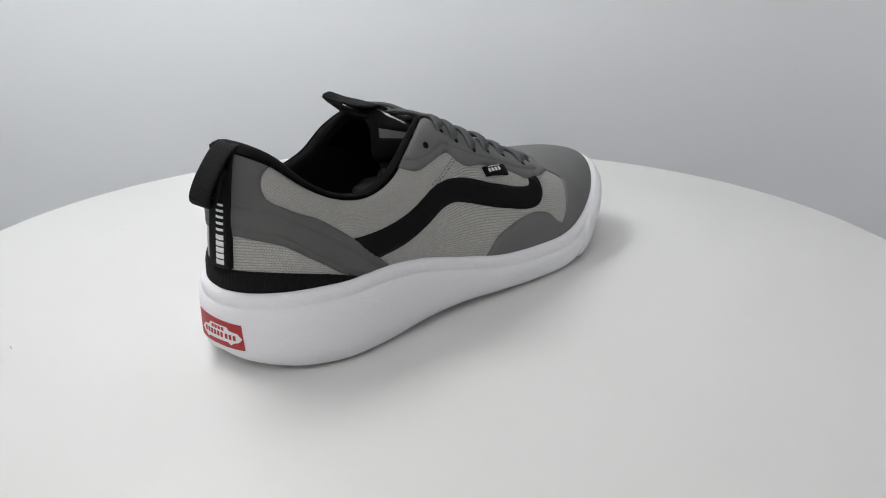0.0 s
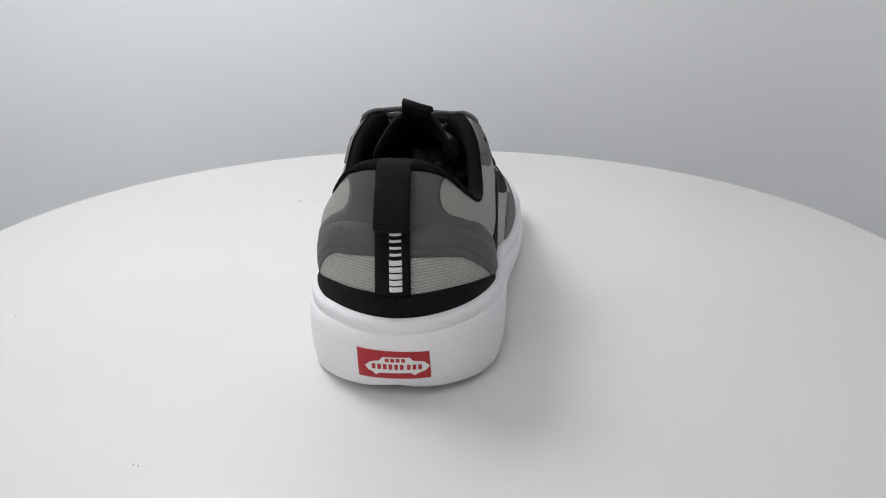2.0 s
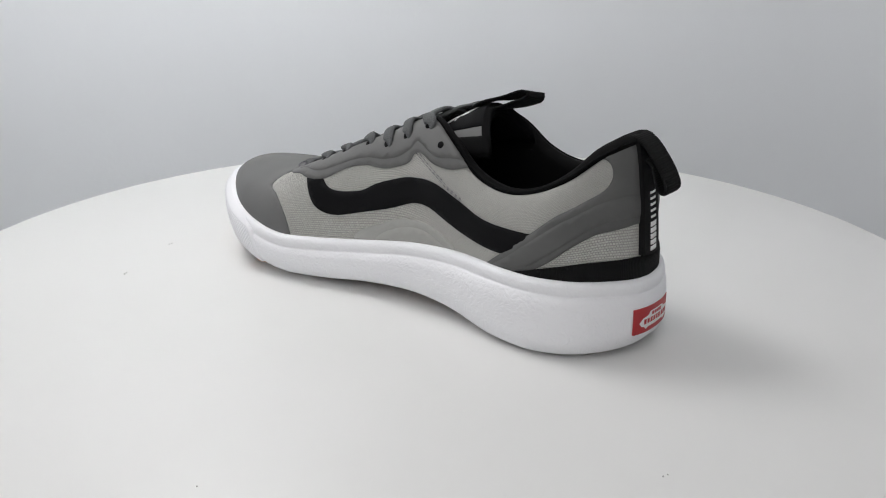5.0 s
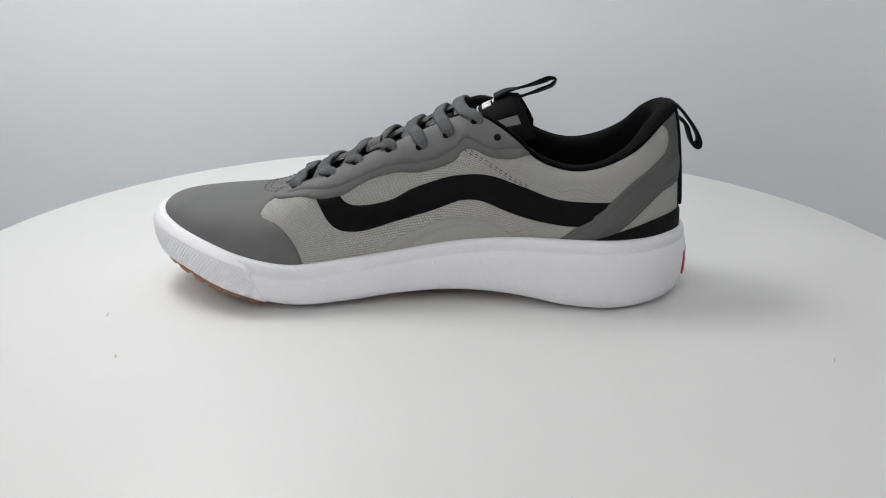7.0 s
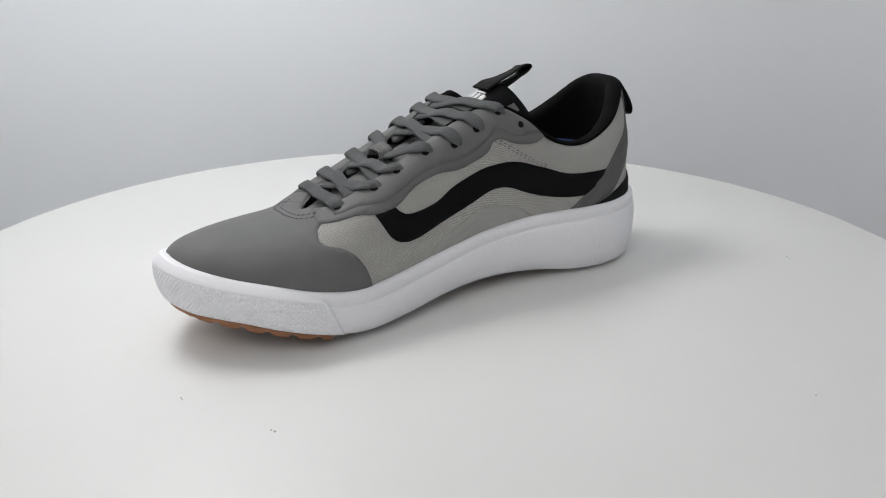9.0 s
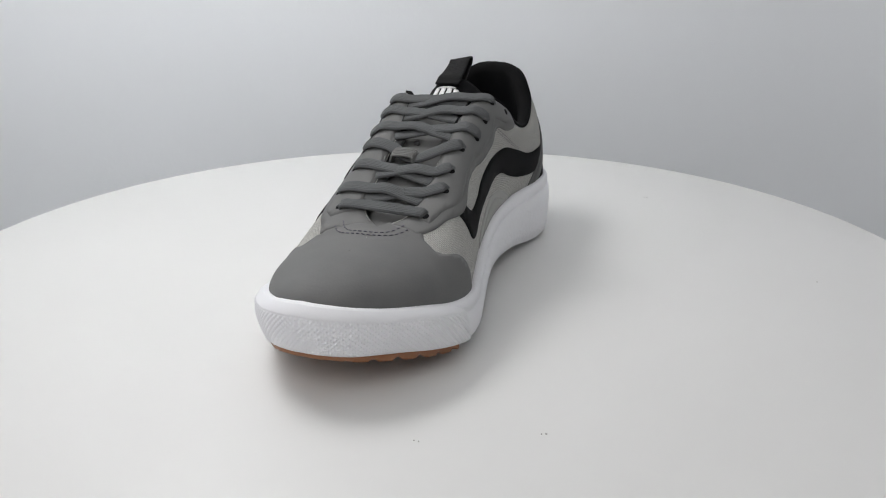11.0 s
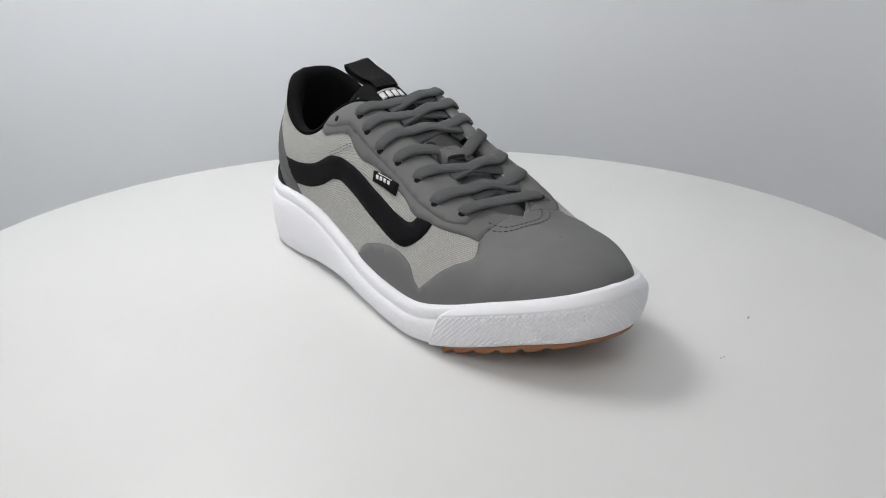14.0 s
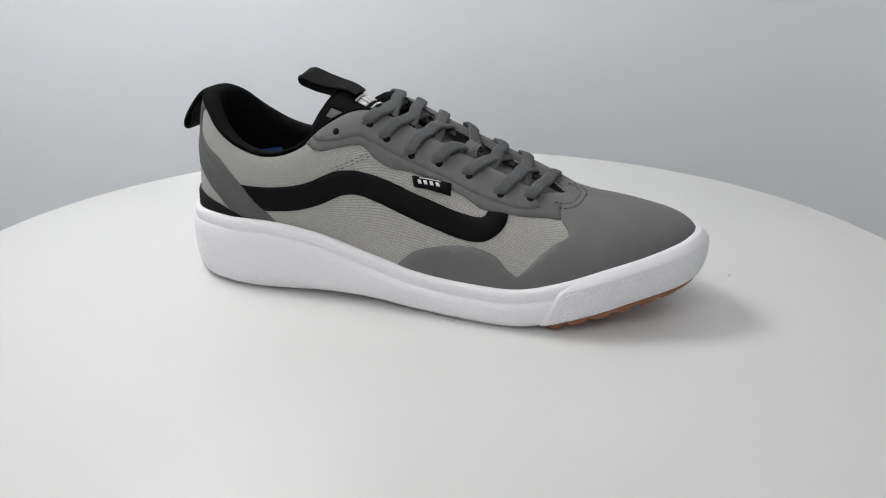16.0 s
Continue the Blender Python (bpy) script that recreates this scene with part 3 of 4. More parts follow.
patch("raised_panel", [(-258, 0.95, 1), (-257, 0.787, 1), (-247, 0.727), (-237, 0.622), (-228, 0.564), (-215.4, 0.569), (-210.2, 0.581), (-197.9, 0.56), (-184.2, 0.513),
    (-172.6, 0.532), (-165.5, 0.615), (-164.1, 0.683), (-160.2, 0.691), (-148.1, 0.705), (-140, 0.84), (-136, 0.955, 1), (-150, 0.955), (-165, 0.955),
    (-180, 0.955), (-195, 0.962), (-217, 0.962), (-240, 0.962)], GREY, 1.35, "embossed lace panel", med_eyestay, soft=0.75)
HEEL = [(36, 0.985, 1), (28.5, 0.79), (26.8, 0.66), (31, 0.585), (43, 0.575), (60, 0.575), (77, 0.455), (92.8, 0.245), (104.5, 0.02), (105, -0.02, 1), (89.5, -0.02, 1), (80, 0.085), (68.3, 0.17), (58.6, 0.25), (42.5, 0.33),
        (26, 0.355), (9.4, 0.37), (-9.6, 0.37), (-25, 0.35), (-38, 0.34), (-50.5, 0.295), (-62, 0.205), (-75, 0.1), (-90, -0.02, 1), (-105, -0.02, 1), (-103, 0.05), (-92.4, 0.22), (-82.4, 0.345),
        (-72.6, 0.445), (-59.9, 0.545), (-45, 0.575), (-32.5, 0.59), (-27.2, 0.66), (-28.5, 0.79), (-37, 0.985, 1), (-20, 0.985, 1), (0, 0.985, 1), (20, 0.985, 1)]
heel_panel = patch("heel_panel", HEEL, HEEL_GREY, 0.9, "dark grey coated heel panel with swept arms")
patch("raised_panel", [(3, 0.52, 1), (30, 0.515), (45, 0.505), (60, 0.47), (74, 0.375), (86, 0.235), (97, 0.06), (93, 0.04), (82, 0.12), (70, 0.21), (58.6, 0.295), (42.5, 0.38), (26, 0.40), (3, 0.41, 1)], HEEL_GREY, 1.35, "embossed heel band", heel_panel, soft=0.75)
patch("raised_panel", [(-3, 0.41, 1), (-26, 0.40), (-40, 0.385), (-52, 0.335), (-64, 0.25), (-77, 0.14), (-91, 0.04), (-97, 0.06), (-86, 0.235), (-73, 0.375), (-59, 0.475), (-45, 0.51), (-30, 0.52), (-3, 0.52, 1)], HEEL_GREY, 1.35, "embossed heel band", heel_panel, soft=0.75)
FOX = [(-106, -0.03, 1), (-100, 0.02), (-80, 0.105), (-66, 0.155), (-48.6, 0.182), (-30.7, 0.182), (-9.8, 0.197), (8.8, 0.197), (32.5, 0.189), (58, 0.172), (72, 0.135), (84, 0.06), (93, -0.03, 1), (60, -0.03, 1), (30, -0.03, 1), (0, -0.03, 1), (-30, -0.03, 1), (-70, -0.03, 1)]
patch("heel_foxing", FOX, WEB, 1.5, "ribbed black rubber band above the sole")

strap = patch("heel_strap", [(-9.0, 0.205, 1), (-9.0, 0.5, 1), (-9.0, 0.945, 1), (8.4, 0.945, 1), (8.4, 0.5, 1), (8.4, 0.205, 1)], WEB, 2.6, "black vertical webbing strap with white lettering", soft=0.9)
for k in range(10):
    bold = k >= 5
    v1 = 0.525 - k * 0.0305
    half, hh = (3.1, 0.0235) if bold else (2.9, 0.012)
    patch("lettering_bar", [(-half + 1.2, v1 - hh, 1), (-half + 1.2, v1, 1), (half + 1.2, v1, 1), (half + 1.2, v1 - hh, 1)], WHITE, 2.72, "", strap, cell=2.0, soft=1.0)

# pull loop at the heel
HEEL_LOOP = [(-129.5, -0.6, 104.5), (-134, -0.6, 107.8), (-140, -0.6, 105.0), (-145.5, -0.6, 99), (-150.5, -0.6, 92), (-153.2, -0.6, 86), (-152.4, -0.6, 83), (-149.6, -0.6, 84), (-147.4, -0.6, 89), (-145.3, -0.6, 95), (-142.0, -0.6, 98)]
LOOP_UP = [(0.3, 0, 1), (-0.3, 0, 1), (-0.7, 0, 0.7), (-0.8, 0, 0.6), (-0.9, 0, 0.4), (-1, 0, 0), (-0.2, 0, -1), (0.8, 0, -0.5), (0.9, 0, -0.4), (0.8, 0, -0.5), (0.6, 0, -0.7)]
sweep("heel_loop", HEEL_LOOP, 15.0, 1.7, WEB, "black webbing pull loop", ups=LOOP_UP, n=16, power=5)

# woven side tag
tag = patch("side_tag", [(191.3, 0.522, 1), (201.9, 0.552, 1), (212.5, 0.582, 1), (211.2, 0.505, 1), (201.3, 0.487, 1), (191.4, 0.468, 1)], BLACK, 1.7, "small black woven side tag with white lettering", soft=0.9)
TAG = (191.3, 0.518, 212.5, 0.578, 0.476)


def on_tag(u, w):
    """u along the tag, w up it, both 0 to 1."""
    s0, v0, s1, v1, low = TAG
    return (s0 + (s1 - s0) * u, low + (v0 - low) * w + (v1 - v0) * u, 1)


for k in range(4):
    u = 0.14 + k * 0.155
    patch("lettering_bar", [on_tag(u, 0.70), on_tag(u + 0.01, 0.22), on_tag(u + 0.10, 0.22), on_tag(u + 0.09, 0.70)], WHITE, 1.84, "", tag, cell=2.0, soft=1.0)
patch("lettering_bar", [on_tag(0.2, 0.88), on_tag(0.2, 0.99), on_tag(0.75, 0.99), on_tag(0.75, 0.88)], WHITE, 1.84, "", tag, cell=2.0, soft=1.0)

# -- collar, lining and insole --
def on_skin(s, v, lift):
    return skin(np.array(s), np.array(v)) + skin_normal(np.array(s), np.array(v)) * lift


def top_edge(s):
    a = abs(s)
    return np.array([float(smooth(TOP, a, 1)), -math.copysign(float(smooth(TOP, a, 2)), s) + float(smooth(LEAN, float(smooth(TOP, a, 1)))), float(smooth(TOP, a, 3))])


def inward(s):
    p, n = plan(np.array(float(s)))
    t = top_edge(s)
    core = np.array((float(np.clip(t[0], -95, 60)), 0.0))
    d = core - t[:2]
    d = d / max(np.linalg.norm(d), 1e-6)
    d = 0.6 * d - 0.4 * n
    d /= np.linalg.norm(d)
    return np.array((d[0], d[1], 0.0))


PAD = [(0, 8.5, 3.0), (40, 8.0, 2.6), (90, 6.0, 2.0), (140, 5.0, 1.9), (165, 3.6, 1.8), (184, 2.6, 1.5), (200, 2.0, 0.8)]


def collar(name, s0, s1):
    rows = []
    for s in np.linspace(s0, s1, int((s1 - s0) / 2.5) + 1):
        t, d = top_edge(s), inward(s)
        w, h = float(smooth(PAD, abs(s), 1)), float(smooth(PAD, abs(s), 2))
        z = np.array((0, 0, 1.0))
        ve = float(np.interp(abs(s), (0, 50, 110, 150), (0.925, 0.925, 0.95, 0.97)))
        rim = [on_skin(float(s), ve, 0.2), on_skin(float(s), ve + 0.004, 1.5), on_skin(float(s), (ve + 1) / 2, 2.1), t - d * 1.9 - z * 0.8, t - d * 1.0 + z * h * 0.6, t + d * w * 0.25 + z * h, t + d * w * 0.6 + z * h * 0.9, t + d * w * 0.9 + z * h * 0.1, t + d * w - z * 3.5]
        low = skin(np.array(float(s)), np.array(0.08)) + d * 5.0
        a = t + d * w - z * 3.5
        for k in (0.15, 0.35, 0.6, 0.85, 1.0):
            q = a * (1 - k) + low * k
            rim.append(q)
        rows.append(rim)
    v = np.array(rows)
    return mesh_from(name, v.reshape(-1, 3), grid_faces(v.shape[0], v.shape[1]), CLOTH, shoe, "padded black collar lining",
                     uv=np.stack(np.broadcast_arrays(np.arange(v.shape[0])[:, None] * 0.0025, np.arange(v.shape[1])[None] * 0.004), -1).reshape(-1, 2))


collar("collar_lining", -200, 200)

rows = []
for s in np.arange(-360, 360, 4.0):
    p, n = plan(s)
    rows.append((p[0] - n[0] * 10, p[1] - n[1] * 10))
ring = np.array(rows)
verts, faces = [], []
m = len(ring)
for k in (1.0, 0.75, 0.45, 0.1):
    for x, y in ring:
        cx, cy = min(x, 40) * (0.55 + 0.45 * k), y * k * 0.9
        verts.append((cx, cy, 40.5 - max(0, cx + 40) * 0.15))
for k in range(3):
    for i in range(m):
        faces.append((k * m + i, k * m + (i + 1) % m, (k + 1) * m + (i + 1) % m, (k + 1) * m + i))
faces.append(tuple(3 * m + i for i in range(m)))
mesh_from("insole", verts, faces, BLUE, shoe, "dark blue insole")

verts = []
for i in range(17):
    for j in range(8):
        y, z = -26 + i * 3.25, 44 + j * 3.2
        verts.append((-123.5 + 0.024 * y * y + (70 - z) * 0.25, y, z))
mesh_from("inner_label", verts, grid_faces(17, 8), BLUE, shoe, "dark blue label inside the heel")

# -- tongue --
TONGUE = [(-51, 111, 19), (-47, 111, 20), (-36, 106, 21), (-22, 98.5, 21.5), (-5, 90, 22), (20, 80.5, 20), (48, 69.5, 18), (66, 62.0, 16), (84, 56.0, 10)]


def tongue_at(x, f):
    """Point of the tongue's outer face: f from -1 (lateral) to 1 (medial)."""
    w = float(smooth(TONGUE, x, 2))
    wing = float(np.clip((-x - 18) / 26, 0, 1))
    drop = 7.0 + 11.0 * wing
    return np.array((x - 10.0 * wing * abs(f) ** 2.2, w * f + float(smooth(LEAN, x)), float(smooth(TONGUE, x, 1)) - drop * abs(f) ** 2.4))


def tongue_sheet(name, x0, x1, f0, f1, drop, mat, label, parent=None, nx=40, nf=20, thick=2.0):
    verts, uvs = [], []
    for d in (drop, drop - thick):
        for x in np.linspace(x0, x1, nx):
            for f in np.linspace(f0, f1, nf):
                p = tongue_at(x, f)
                edge = min(abs(f - f0), abs(f - f1)) / (f1 - f0)
                p[2] += d - 0.5 * max(0, 1 - edge / 0.06) * (1 if d == drop else -1) * min(1, thick / 2)
                verts.append(p)
                uvs.append((x * 0.001, p[1] * 0.001))
    k = nx * nf
    faces = grid_faces(nx, nf) + [tuple(reversed(q)) for q in grid_faces(nx, nf, base=k)]
    loop = [i * nf for i in range(nx)] + [(nx - 1) * nf + j for j in range(1, nf)] + [i * nf + nf - 1 for i in range(nx - 2, -1, -1)] + [j for j in range(nf - 2, 0, -1)]
    faces += [(loop[i], loop[(i + 1) % len(loop)], loop[(i + 1) % len(loop)] + k, loop[i] + k) for i in range(len(loop))]
    return mesh_from(name, verts, faces, mat, parent or shoe, label, uv=uvs)


tongue = tongue_sheet("tongue", -49, 84, -1, 1, 0.0, GREY, "grey padded tongue with black lining and label", thick=2.2)
tongue_sheet("tongue_lining", -51, 60, -0.98, 0.98, -2.3, CLOTH, "black padded tongue lining", tongue, thick=3.5)
for f0, f1 in ((-1.04, -0.86), (0.86, 1.04)):
    tongue_sheet("tongue_binding", -50.5, 10, f0, f1, 0.7, CLOTH, "black edge binding", tongue, nf=5, thick=4.5)
tongue_sheet("tongue_binding", -51.5, -46.5, -1.0, 1.0, 0.7, CLOTH, "black edge binding", tongue, nx=6, thick=4.5)
label = tongue_sheet("tongue_label", -48, -14, -0.72, 0.72, 0.9, BLACK, "black woven label with white lettering", tongue, thick=1.2)


def label_bar(x0, x1, f0, f1):
    return tongue_sheet("lettering_bar", x0, x1, f0, f1, 1.5, WHITE, "", label, nx=8, nf=6, thick=0.8)


for k in range(4):
    label_bar(-36.5, -31.8, -0.40 + k * 0.19, -0.26 + k * 0.19)
label_bar(-38.2, -37.4, -0.40, 0.2)
label_bar(-29.6, -28.9, -0.42, 0.45)
for k in range(9):
    label_bar(-26.6, -24.2, -0.44 + k * 0.1, -0.37 + k * 0.1)

PULL = [(-38.5, -1.0, 109.6), (-45, -1.2, 112.9), (-53, -1.8, 114.6), (-61, -2.6, 116.8), (-69, -3.2, 119.4), (-72.4, -3.4, 119.0), (-70.5, -2.8, 116.0), (-63, -2, 113.0), (-55, -1.2, 110.4), (-47, -0.5, 108.0)]
PULL_UP = [(0, 0, 1), (-0.3, -0.08, 1), (-0.3, -0.22, 1), (-0.3, -0.3, 1), (-0.5, -0.3, 0.9), (-1, 0, 0), (0.3, 0.3, -1), (0.3, 0.3, -1), (0.3, 0.2, -1), (0.3, 0.1, -1)]
sweep("pull_loop", PULL, 15.0, 1.5, WEB, "black webbing pull loop", parent=tongue, ups=PULL_UP, n=16, power=5)

# -- eyelets and laces --
LAT_HOLES = [(172.8, 0.776), (180.8, 0.687), (193.3, 0.641), (207.5, 0.677), (222.3, 0.702), (237.6, 0.676), (251.8, 0.77)]
MED_HOLES = [(-165.7, 0.86), (-175.8, 0.692), (-188.6, 0.639), (-207.4, 0.758), (-223.4, 0.789), (-235.8, 0.778), (-254.5, 0.86)]


def disc_on(name, s, v, r, lift, mat, parent):
    a = np.linspace(0, 2 * math.pi, 14, endpoint=False)
    c = on_skin(s, v, 0)
    e = skin(np.array(s + 1), np.array(v)) - skin(np.array(s - 1), np.array(v))
    e /= np.linalg.norm(e)
    n = skin_normal(np.array(s), np.array(v))
    g = np.cross(n, e)
    verts = [c + n * lift] + [c + n * lift + r * 0.75 * (math.cos(t) * e + math.sin(t) * g) for t in a] + [c + n * (lift - 0.25) + r * (math.cos(t) * e + math.sin(t) * g) for t in a] \
        + [c - n * 0.5 + r * (math.cos(t) * e + math.sin(t) * g) for t in a]
    faces = [(0, 1 + i, 1 + (i + 1) % 14) for i in range(14)]
    for q in (1, 15):
        faces += [(q + i, q + (i + 1) % 14, q + 14 + (i + 1) % 14, q + 14 + i) for i in range(14)]
    return mesh_from(name, verts, faces, mat, parent)


for holes, stay, spare in ((LAT_HOLES, lat_eyestay, (153.2, 0.80)), (MED_HOLES, med_eyestay, (-150.2, 0.828))):
    for s, v in holes:
        disc_on("eyelet_hole", s, v, 2.1, 1.55, BLACK, stay)
    disc_on("eyelet_hole", *spare, 1.9, 1.55, BLACK, stay)


def throat(s, v=0.985):
    return skin(np.array(float(s)), np.array(v))


def s_at(x, side):
    """Where the lace panel's inner edge lies at this x."""
    k = [(r[1], r[0]) for r in TOP if 175 <= r[0] <= 270]
    return side * float(np.interp(x, [a for a, _ in k], [b for _, b in k]))


def strand(a, b, over, shift):
    """One visible run of the lace: out of its eyelet, over the panel's edge, across, and under the other panel."""
    s, v = a
    side = 1 if s > 0 else -1
    eye = on_skin(s, v, 1.6)
    far_x = on_skin(*b, 0)[0] + shift
    sn = s_at(eye[0] + 3.0, side)
    near = throat(sn) + np.array((0, 0, 2.5 + over * 0.4))
    vm, sm = v + (0.985 - v) * 0.5, (s + sn) / 2
    e0, e1, e2 = on_skin(s, v, -1.5), on_skin(s, v + 0.03, 2.3), on_skin(sm, vm, 3.0)
    far = throat(s_at(far_x, -side))
    way = far - near
    p1, p2 = near + way * 0.33, near + way * 0.7
    p1[2] += 0.9 + over
    p2[2] += 0.4 + over * 0.6
    q3 = far + np.array((0, side * 1.5, -0.4))
    q4 = far + np.array((1.0, side * -4.0, -3.6))
    n0 = skin_normal(np.array(s), np.array(v))
    n1 = skin_normal(np.array(sm), np.array(vm))
    tilt = (0.40, 0, 1)
    twist = random.uniform(-0.14, 0.14)
    sweep("lace_strand", [e0, e1, e2, near, p1, p2, q3, q4], 7.3 + random.uniform(-0.3, 0.3), 2.5, LACE, "", lace,
          ups=[n0 * 0.6 + np.array((0, 0, 0.2)), n0, n1, tilt, (0.40 + twist, 0, 1), tilt, tilt, tilt], n=12, power=2.7)


sa, sb = LAT_HOLES[6], MED_HOLES[6]
xa = on_skin(*sa, 0)[0]
sl, sm_ = s_at(xa + 1, 1), s_at(xa + 2, -1)
na, nb = skin_normal(np.array(sa[0]), np.array(sa[1])), skin_normal(np.array(sb[0]), np.array(sb[1]))
mid = (throat(sl) + throat(sm_)) / 2 + np.array((1.5, 0, 3.4))
lace = sweep("lace", [on_skin(*sa, -1.5), on_skin(sa[0], sa[1] + 0.03, 2.3), on_skin((sa[0] + sl) / 2, (sa[1] + 0.985) / 2, 3.0), throat(sl) + np.array((0, 1, 2.8)), mid, throat(sm_) + np.array((0, -1, 2.8)),
                      on_skin((sb[0] + sm_) / 2, (sb[1] + 0.985) / 2, 3.0), on_skin(sb[0], sb[1] + 0.03, 2.3), on_skin(*sb, -1.5)], 7.3, 2.5, LACE, "flat grey woven shoelace, loosely criss-crossed",
             ups=[na, na, na * 0.6 + nb * 0.1 + np.array((0, 0, 0.5)), (0.4, 0, 1), (0.42, 0, 1), (0.4, 0, 1), nb * 0.6 + np.array((0, 0, 0.5)), nb, nb], n=12, power=2.7)
for k in (0, 1, 2, 4, 5):
    on_top = k in (2, 5)
    strand(LAT_HOLES[k], MED_HOLES[k], 1.6 if on_top else 0.0, 7.5)
    strand(MED_HOLES[k], LAT_HOLES[k], 0.0 if on_top else 1.6, 7.5)

# the middle run goes low, through the keeper
def middle_run(a, b, x_mid):
    rows, ups = [], []
    for (s, v), side in ((a, 1), (b, -1)):
        n = skin_normal(np.array(s), np.array(v))
        sn = s_at(on_skin(s, v, 0)[0] + 4.0, side)
        half = [on_skin(s, v, -1.5), on_skin(s, v + 0.03, 2.6), on_skin((s + sn) / 2, (v + 0.985) / 2, 3.6), throat(sn) + np.array((1.5, side * 1.5, 2.6)),
                throat(s_at(x_mid, side)) * 0.62 + throat(s_at(x_mid, -side)) * 0.38 + np.array((0, 0, 1.0))]
        up = [n, n, n, n * 0.4 + np.array((0.3, 0, 0.7)), np.array((0.4, 0, 1))]
        rows += half if side > 0 else half[::-1]
        ups += up if side > 0 else up[::-1]
    sweep("lace_strand", rows, 7.3, 2.5, LACE, "", lace, ups=ups, n=12, power=2.7)


middle_run(LAT_HOLES[3], MED_HOLES[3], on_skin(*LAT_HOLES[3], 0)[0] + 9.0)

# loop that keeps the laces in the middle of the tongue
kx = on_skin(*LAT_HOLES[3], 0)[0] + 11.0
kz = throat(s_at(kx, 1))[2] + 4.2
ky = float(smooth(LEAN, kx)) + math.copysign(5.0, on_skin(*LAT_HOLES[3], 0)[1])
keeper = sweep("lace_keeper", [(kx + 0.5, ky - 6.9, kz - 5.5), (kx, ky - 6.6, kz - 1.5), (kx, ky - 5.0, kz), (kx, ky, kz + 0.5), (kx, ky + 5.0, kz), (kx, ky + 6.6, kz - 1.5), (kx + 0.5, ky + 6.9, kz - 5.5)], 8.0, 1.3, KEEPER,
               "ribbed grey lace keeper loop", ups=[(0, -1, 0.1), (0.2, -0.8, 0.5), (0.4, -0.2, 1), (0.42, 0, 1), (0.4, 0.2, 1), (0.2, 0.8, 0.5), (0, 1, 0.1)], n=14, power=5)


# -- stitching --
TOP_S = np.concatenate([np.arange(225, 360, 1.5), -np.arange(225, 360, 1.5)])
TOP_V = np.linspace(0.3, 1.0, 90)
TOP_P = skin(TOP_S[:, None], TOP_V[None, :])


def sewn(name, pts, r, mat, label, length=1.9, gap=1.0):
    """A row of thread stitches along a line of points."""
    run = np.concatenate([[0], np.cumsum(np.linalg.norm(np.diff(pts, axis=0), axis=1))])
    verts, faces = [], []
    for d in np.arange(0.3, run[-1] - length, length + gap):
        a, b = [np.array([np.interp(d + e, run, pts[:, i]) for i in range(3)]) for e in (0, length)]
        t = (b - a) / np.linalg.norm(b - a)
        u = np.cross(t, (0.2, 0.1, 1.0))
        u /= np.linalg.norm(u)
        w = np.cross(u, t)
        k = len(verts)
        for p, q in ((a, 0.5), (a + t * 0.4, 1.0), (b - t * 0.4, 1.0), (b, 0.5)):
            verts += [p + r * q * (u * math.cos(g) + w * math.sin(g)) for g in np.linspace(0, 2 * math.pi, 6, endpoint=False)]
        for i in range(3):
            faces += [(k + i * 6 + j, k + i * 6 + (j + 1) % 6, k + i * 6 + 6 + (j + 1) % 6, k + i * 6 + 6 + j) for j in range(6)]
    return tagged(mesh_from(name, verts, faces, mat, shoe, label), kind="stuff")


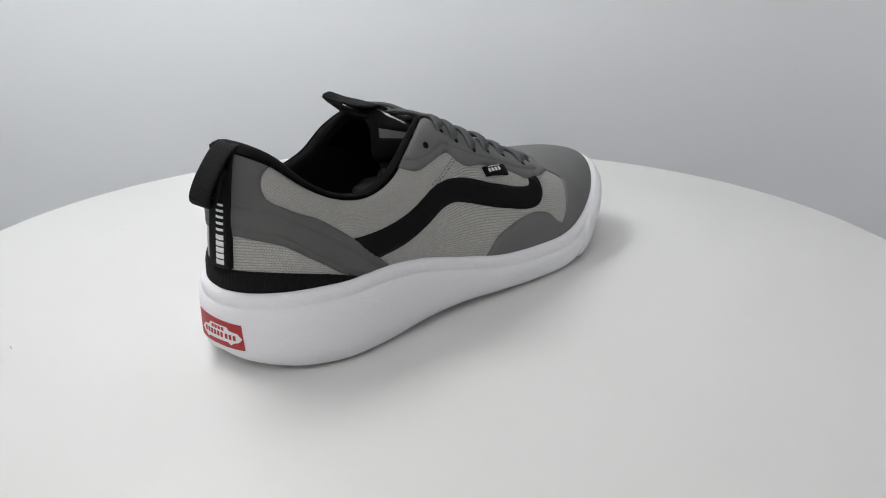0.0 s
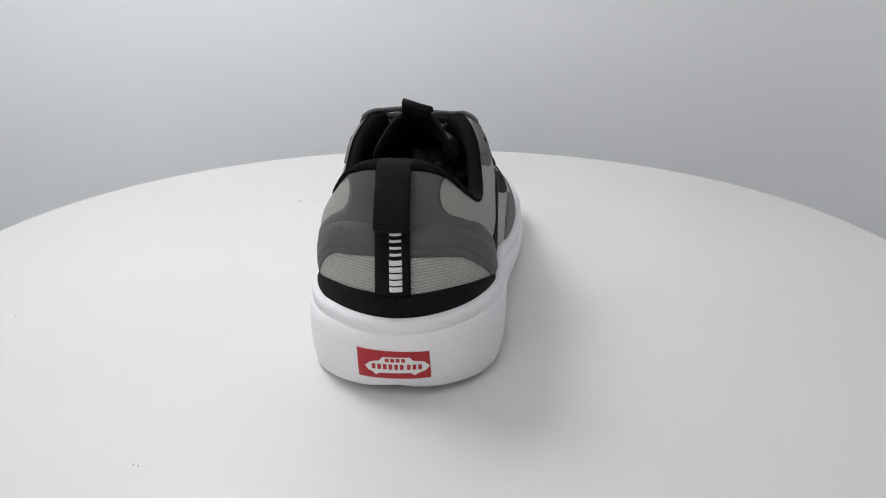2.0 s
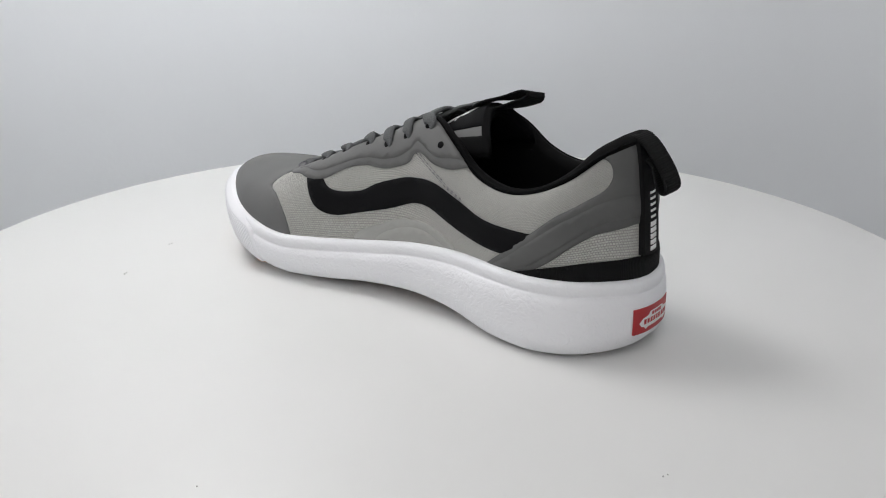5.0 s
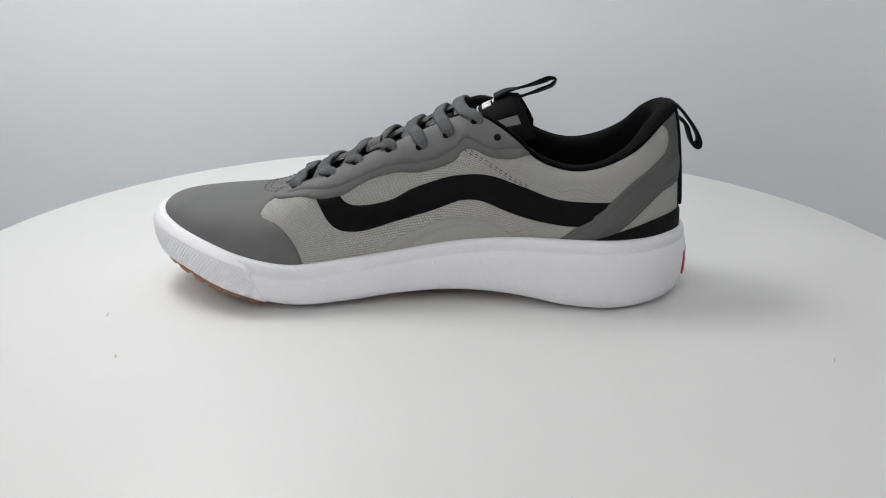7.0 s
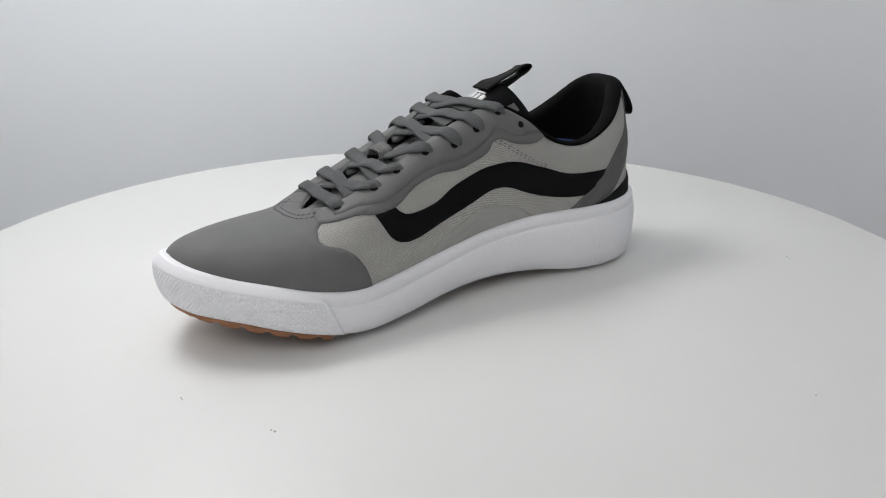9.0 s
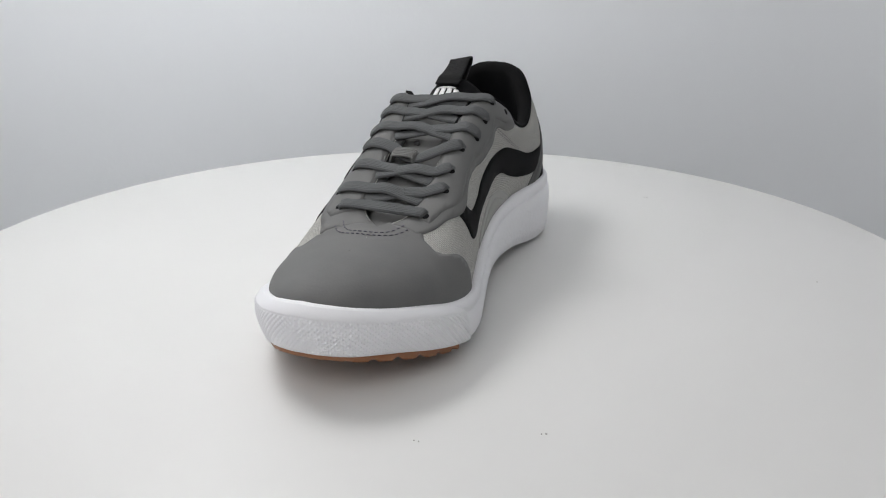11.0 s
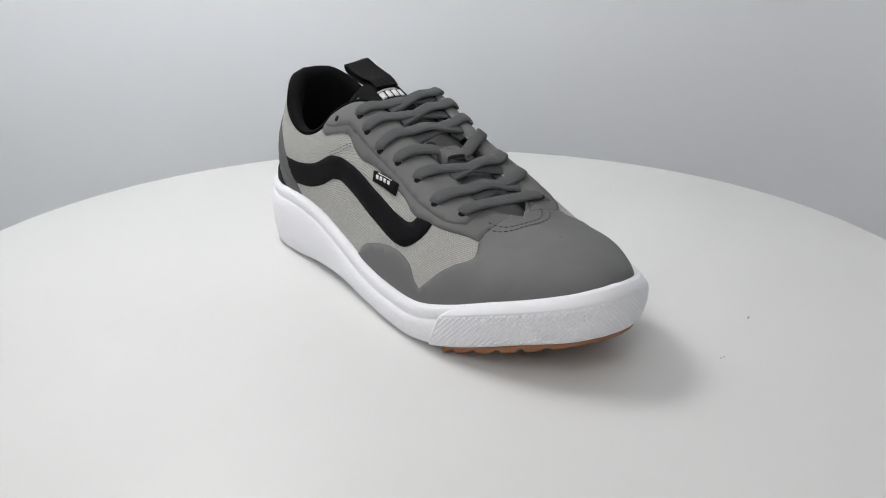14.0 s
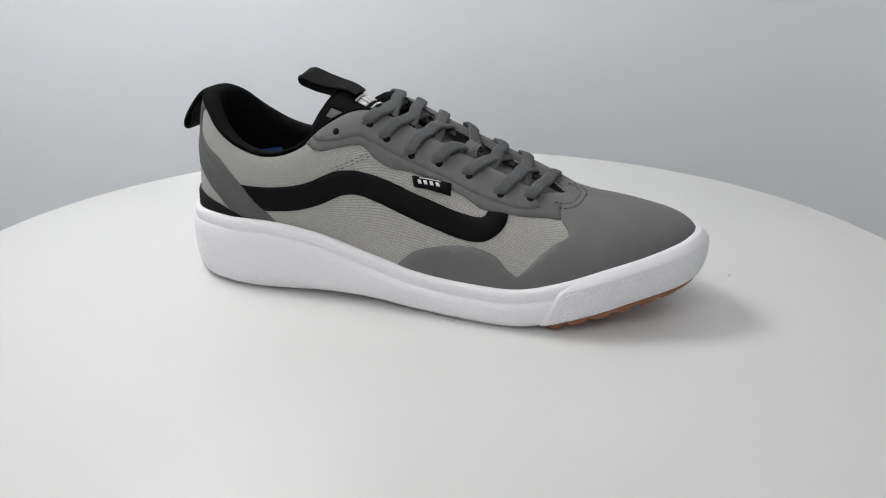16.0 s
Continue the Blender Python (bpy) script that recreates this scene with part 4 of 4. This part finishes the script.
for off in (0.0, 3.2):
    line = []
    for g in np.linspace(-1, 1, 60):
        x = 88.5 + off - 10.0 * abs(g) ** 4
        y = 2.5 + (17.0 + off) * g
        p = TOP_P[..., :2] - (x, y)
        near = np.argsort((p ** 2).sum(-1).ravel())[:6]
        z = float(np.mean(TOP_P[..., 2].ravel()[near]))
        line.append((x, y, z + 1.15))
    sewn("stitching", np.array(line), 0.30, THREAD, "dark grey thread stitching")
def stitches(line, lift, mat, label):
    sewn("stitching", np.array([on_skin(s, v, lift) for s, v in rounded(line, closed=False, step=0.8)]), 0.24, mat, label, 1.6, 1.5)


for dv in (0.0, 0.02):
    stitches([(167.5, 0.57 + dv), (155, 0.545 + dv), (143, 0.535 + dv)], 0.35, THREAD, "dark violet thread stitching")
    stitches([(-161.5, 0.60 + dv), (-150, 0.575 + dv), (-136, 0.558 + dv), (-122, 0.548 + dv)], 0.35, THREAD, "dark violet thread stitching")

# -- crumpled tissue in the front of the shoe --
tissue = tagged(new("crumpled_tissue"), "crumpled dark grey tissue paper stuffed inside the shoe", "tissue paper")
verts, faces = [], []
NA, NB = 130, 70
for i in range(NA):
    for j in range(NB):
        a, b = 2 * math.pi * i / NA, math.pi * (j + 0.5) / NB
        d = Vector((math.cos(a) * math.sin(b), math.sin(a) * math.sin(b), math.cos(b)))
        k = 0.84 + 0.3 * abs(noise.noise(d * 2.0 + Vector((3, 1, 7)))) * 2 + 0.12 * abs(noise.noise(d * 4.6)) * 2 + 0.04 * abs(noise.noise(d * 11.0))
        verts.append((-3 + 33 * d.x * k, 21 * d.y * k, 61 + 19 * d.z * k))
faces = grid_faces(NA, NB, True)
mesh_from("paper_ball", verts, faces, TISSUE, tissue)

# -- a few specks of dust on the turntable --
for x, y, r in ((0.1471, 0.111, 0.0006), (0.1479, 0.1091, 0.0004), (0.171, 0.0623, 0.00035), (-0.2078, 0.0962, 0.00035), (-0.0711, 0.2189, 0.00035), (-0.207, 0.0985, 0.0004), (0.1709, 0.0602, 0.00035)):
    lathe("dust_speck", [(r * 0.6, 0.0005), (r, 0.0002), (r, -0.0002)], DARK, turntable, n=7).location = (x, y, 0)


def motions():
    rows = [(t / 2, -312.35 + 18.27 * t / 2) for t in range(0, 33)]
    for thing in (shoe, tissue, turntable):
        walk(thing, [(t, pose(0, 0, 0, 0, 0, a)) for t, a in rows])


motions()
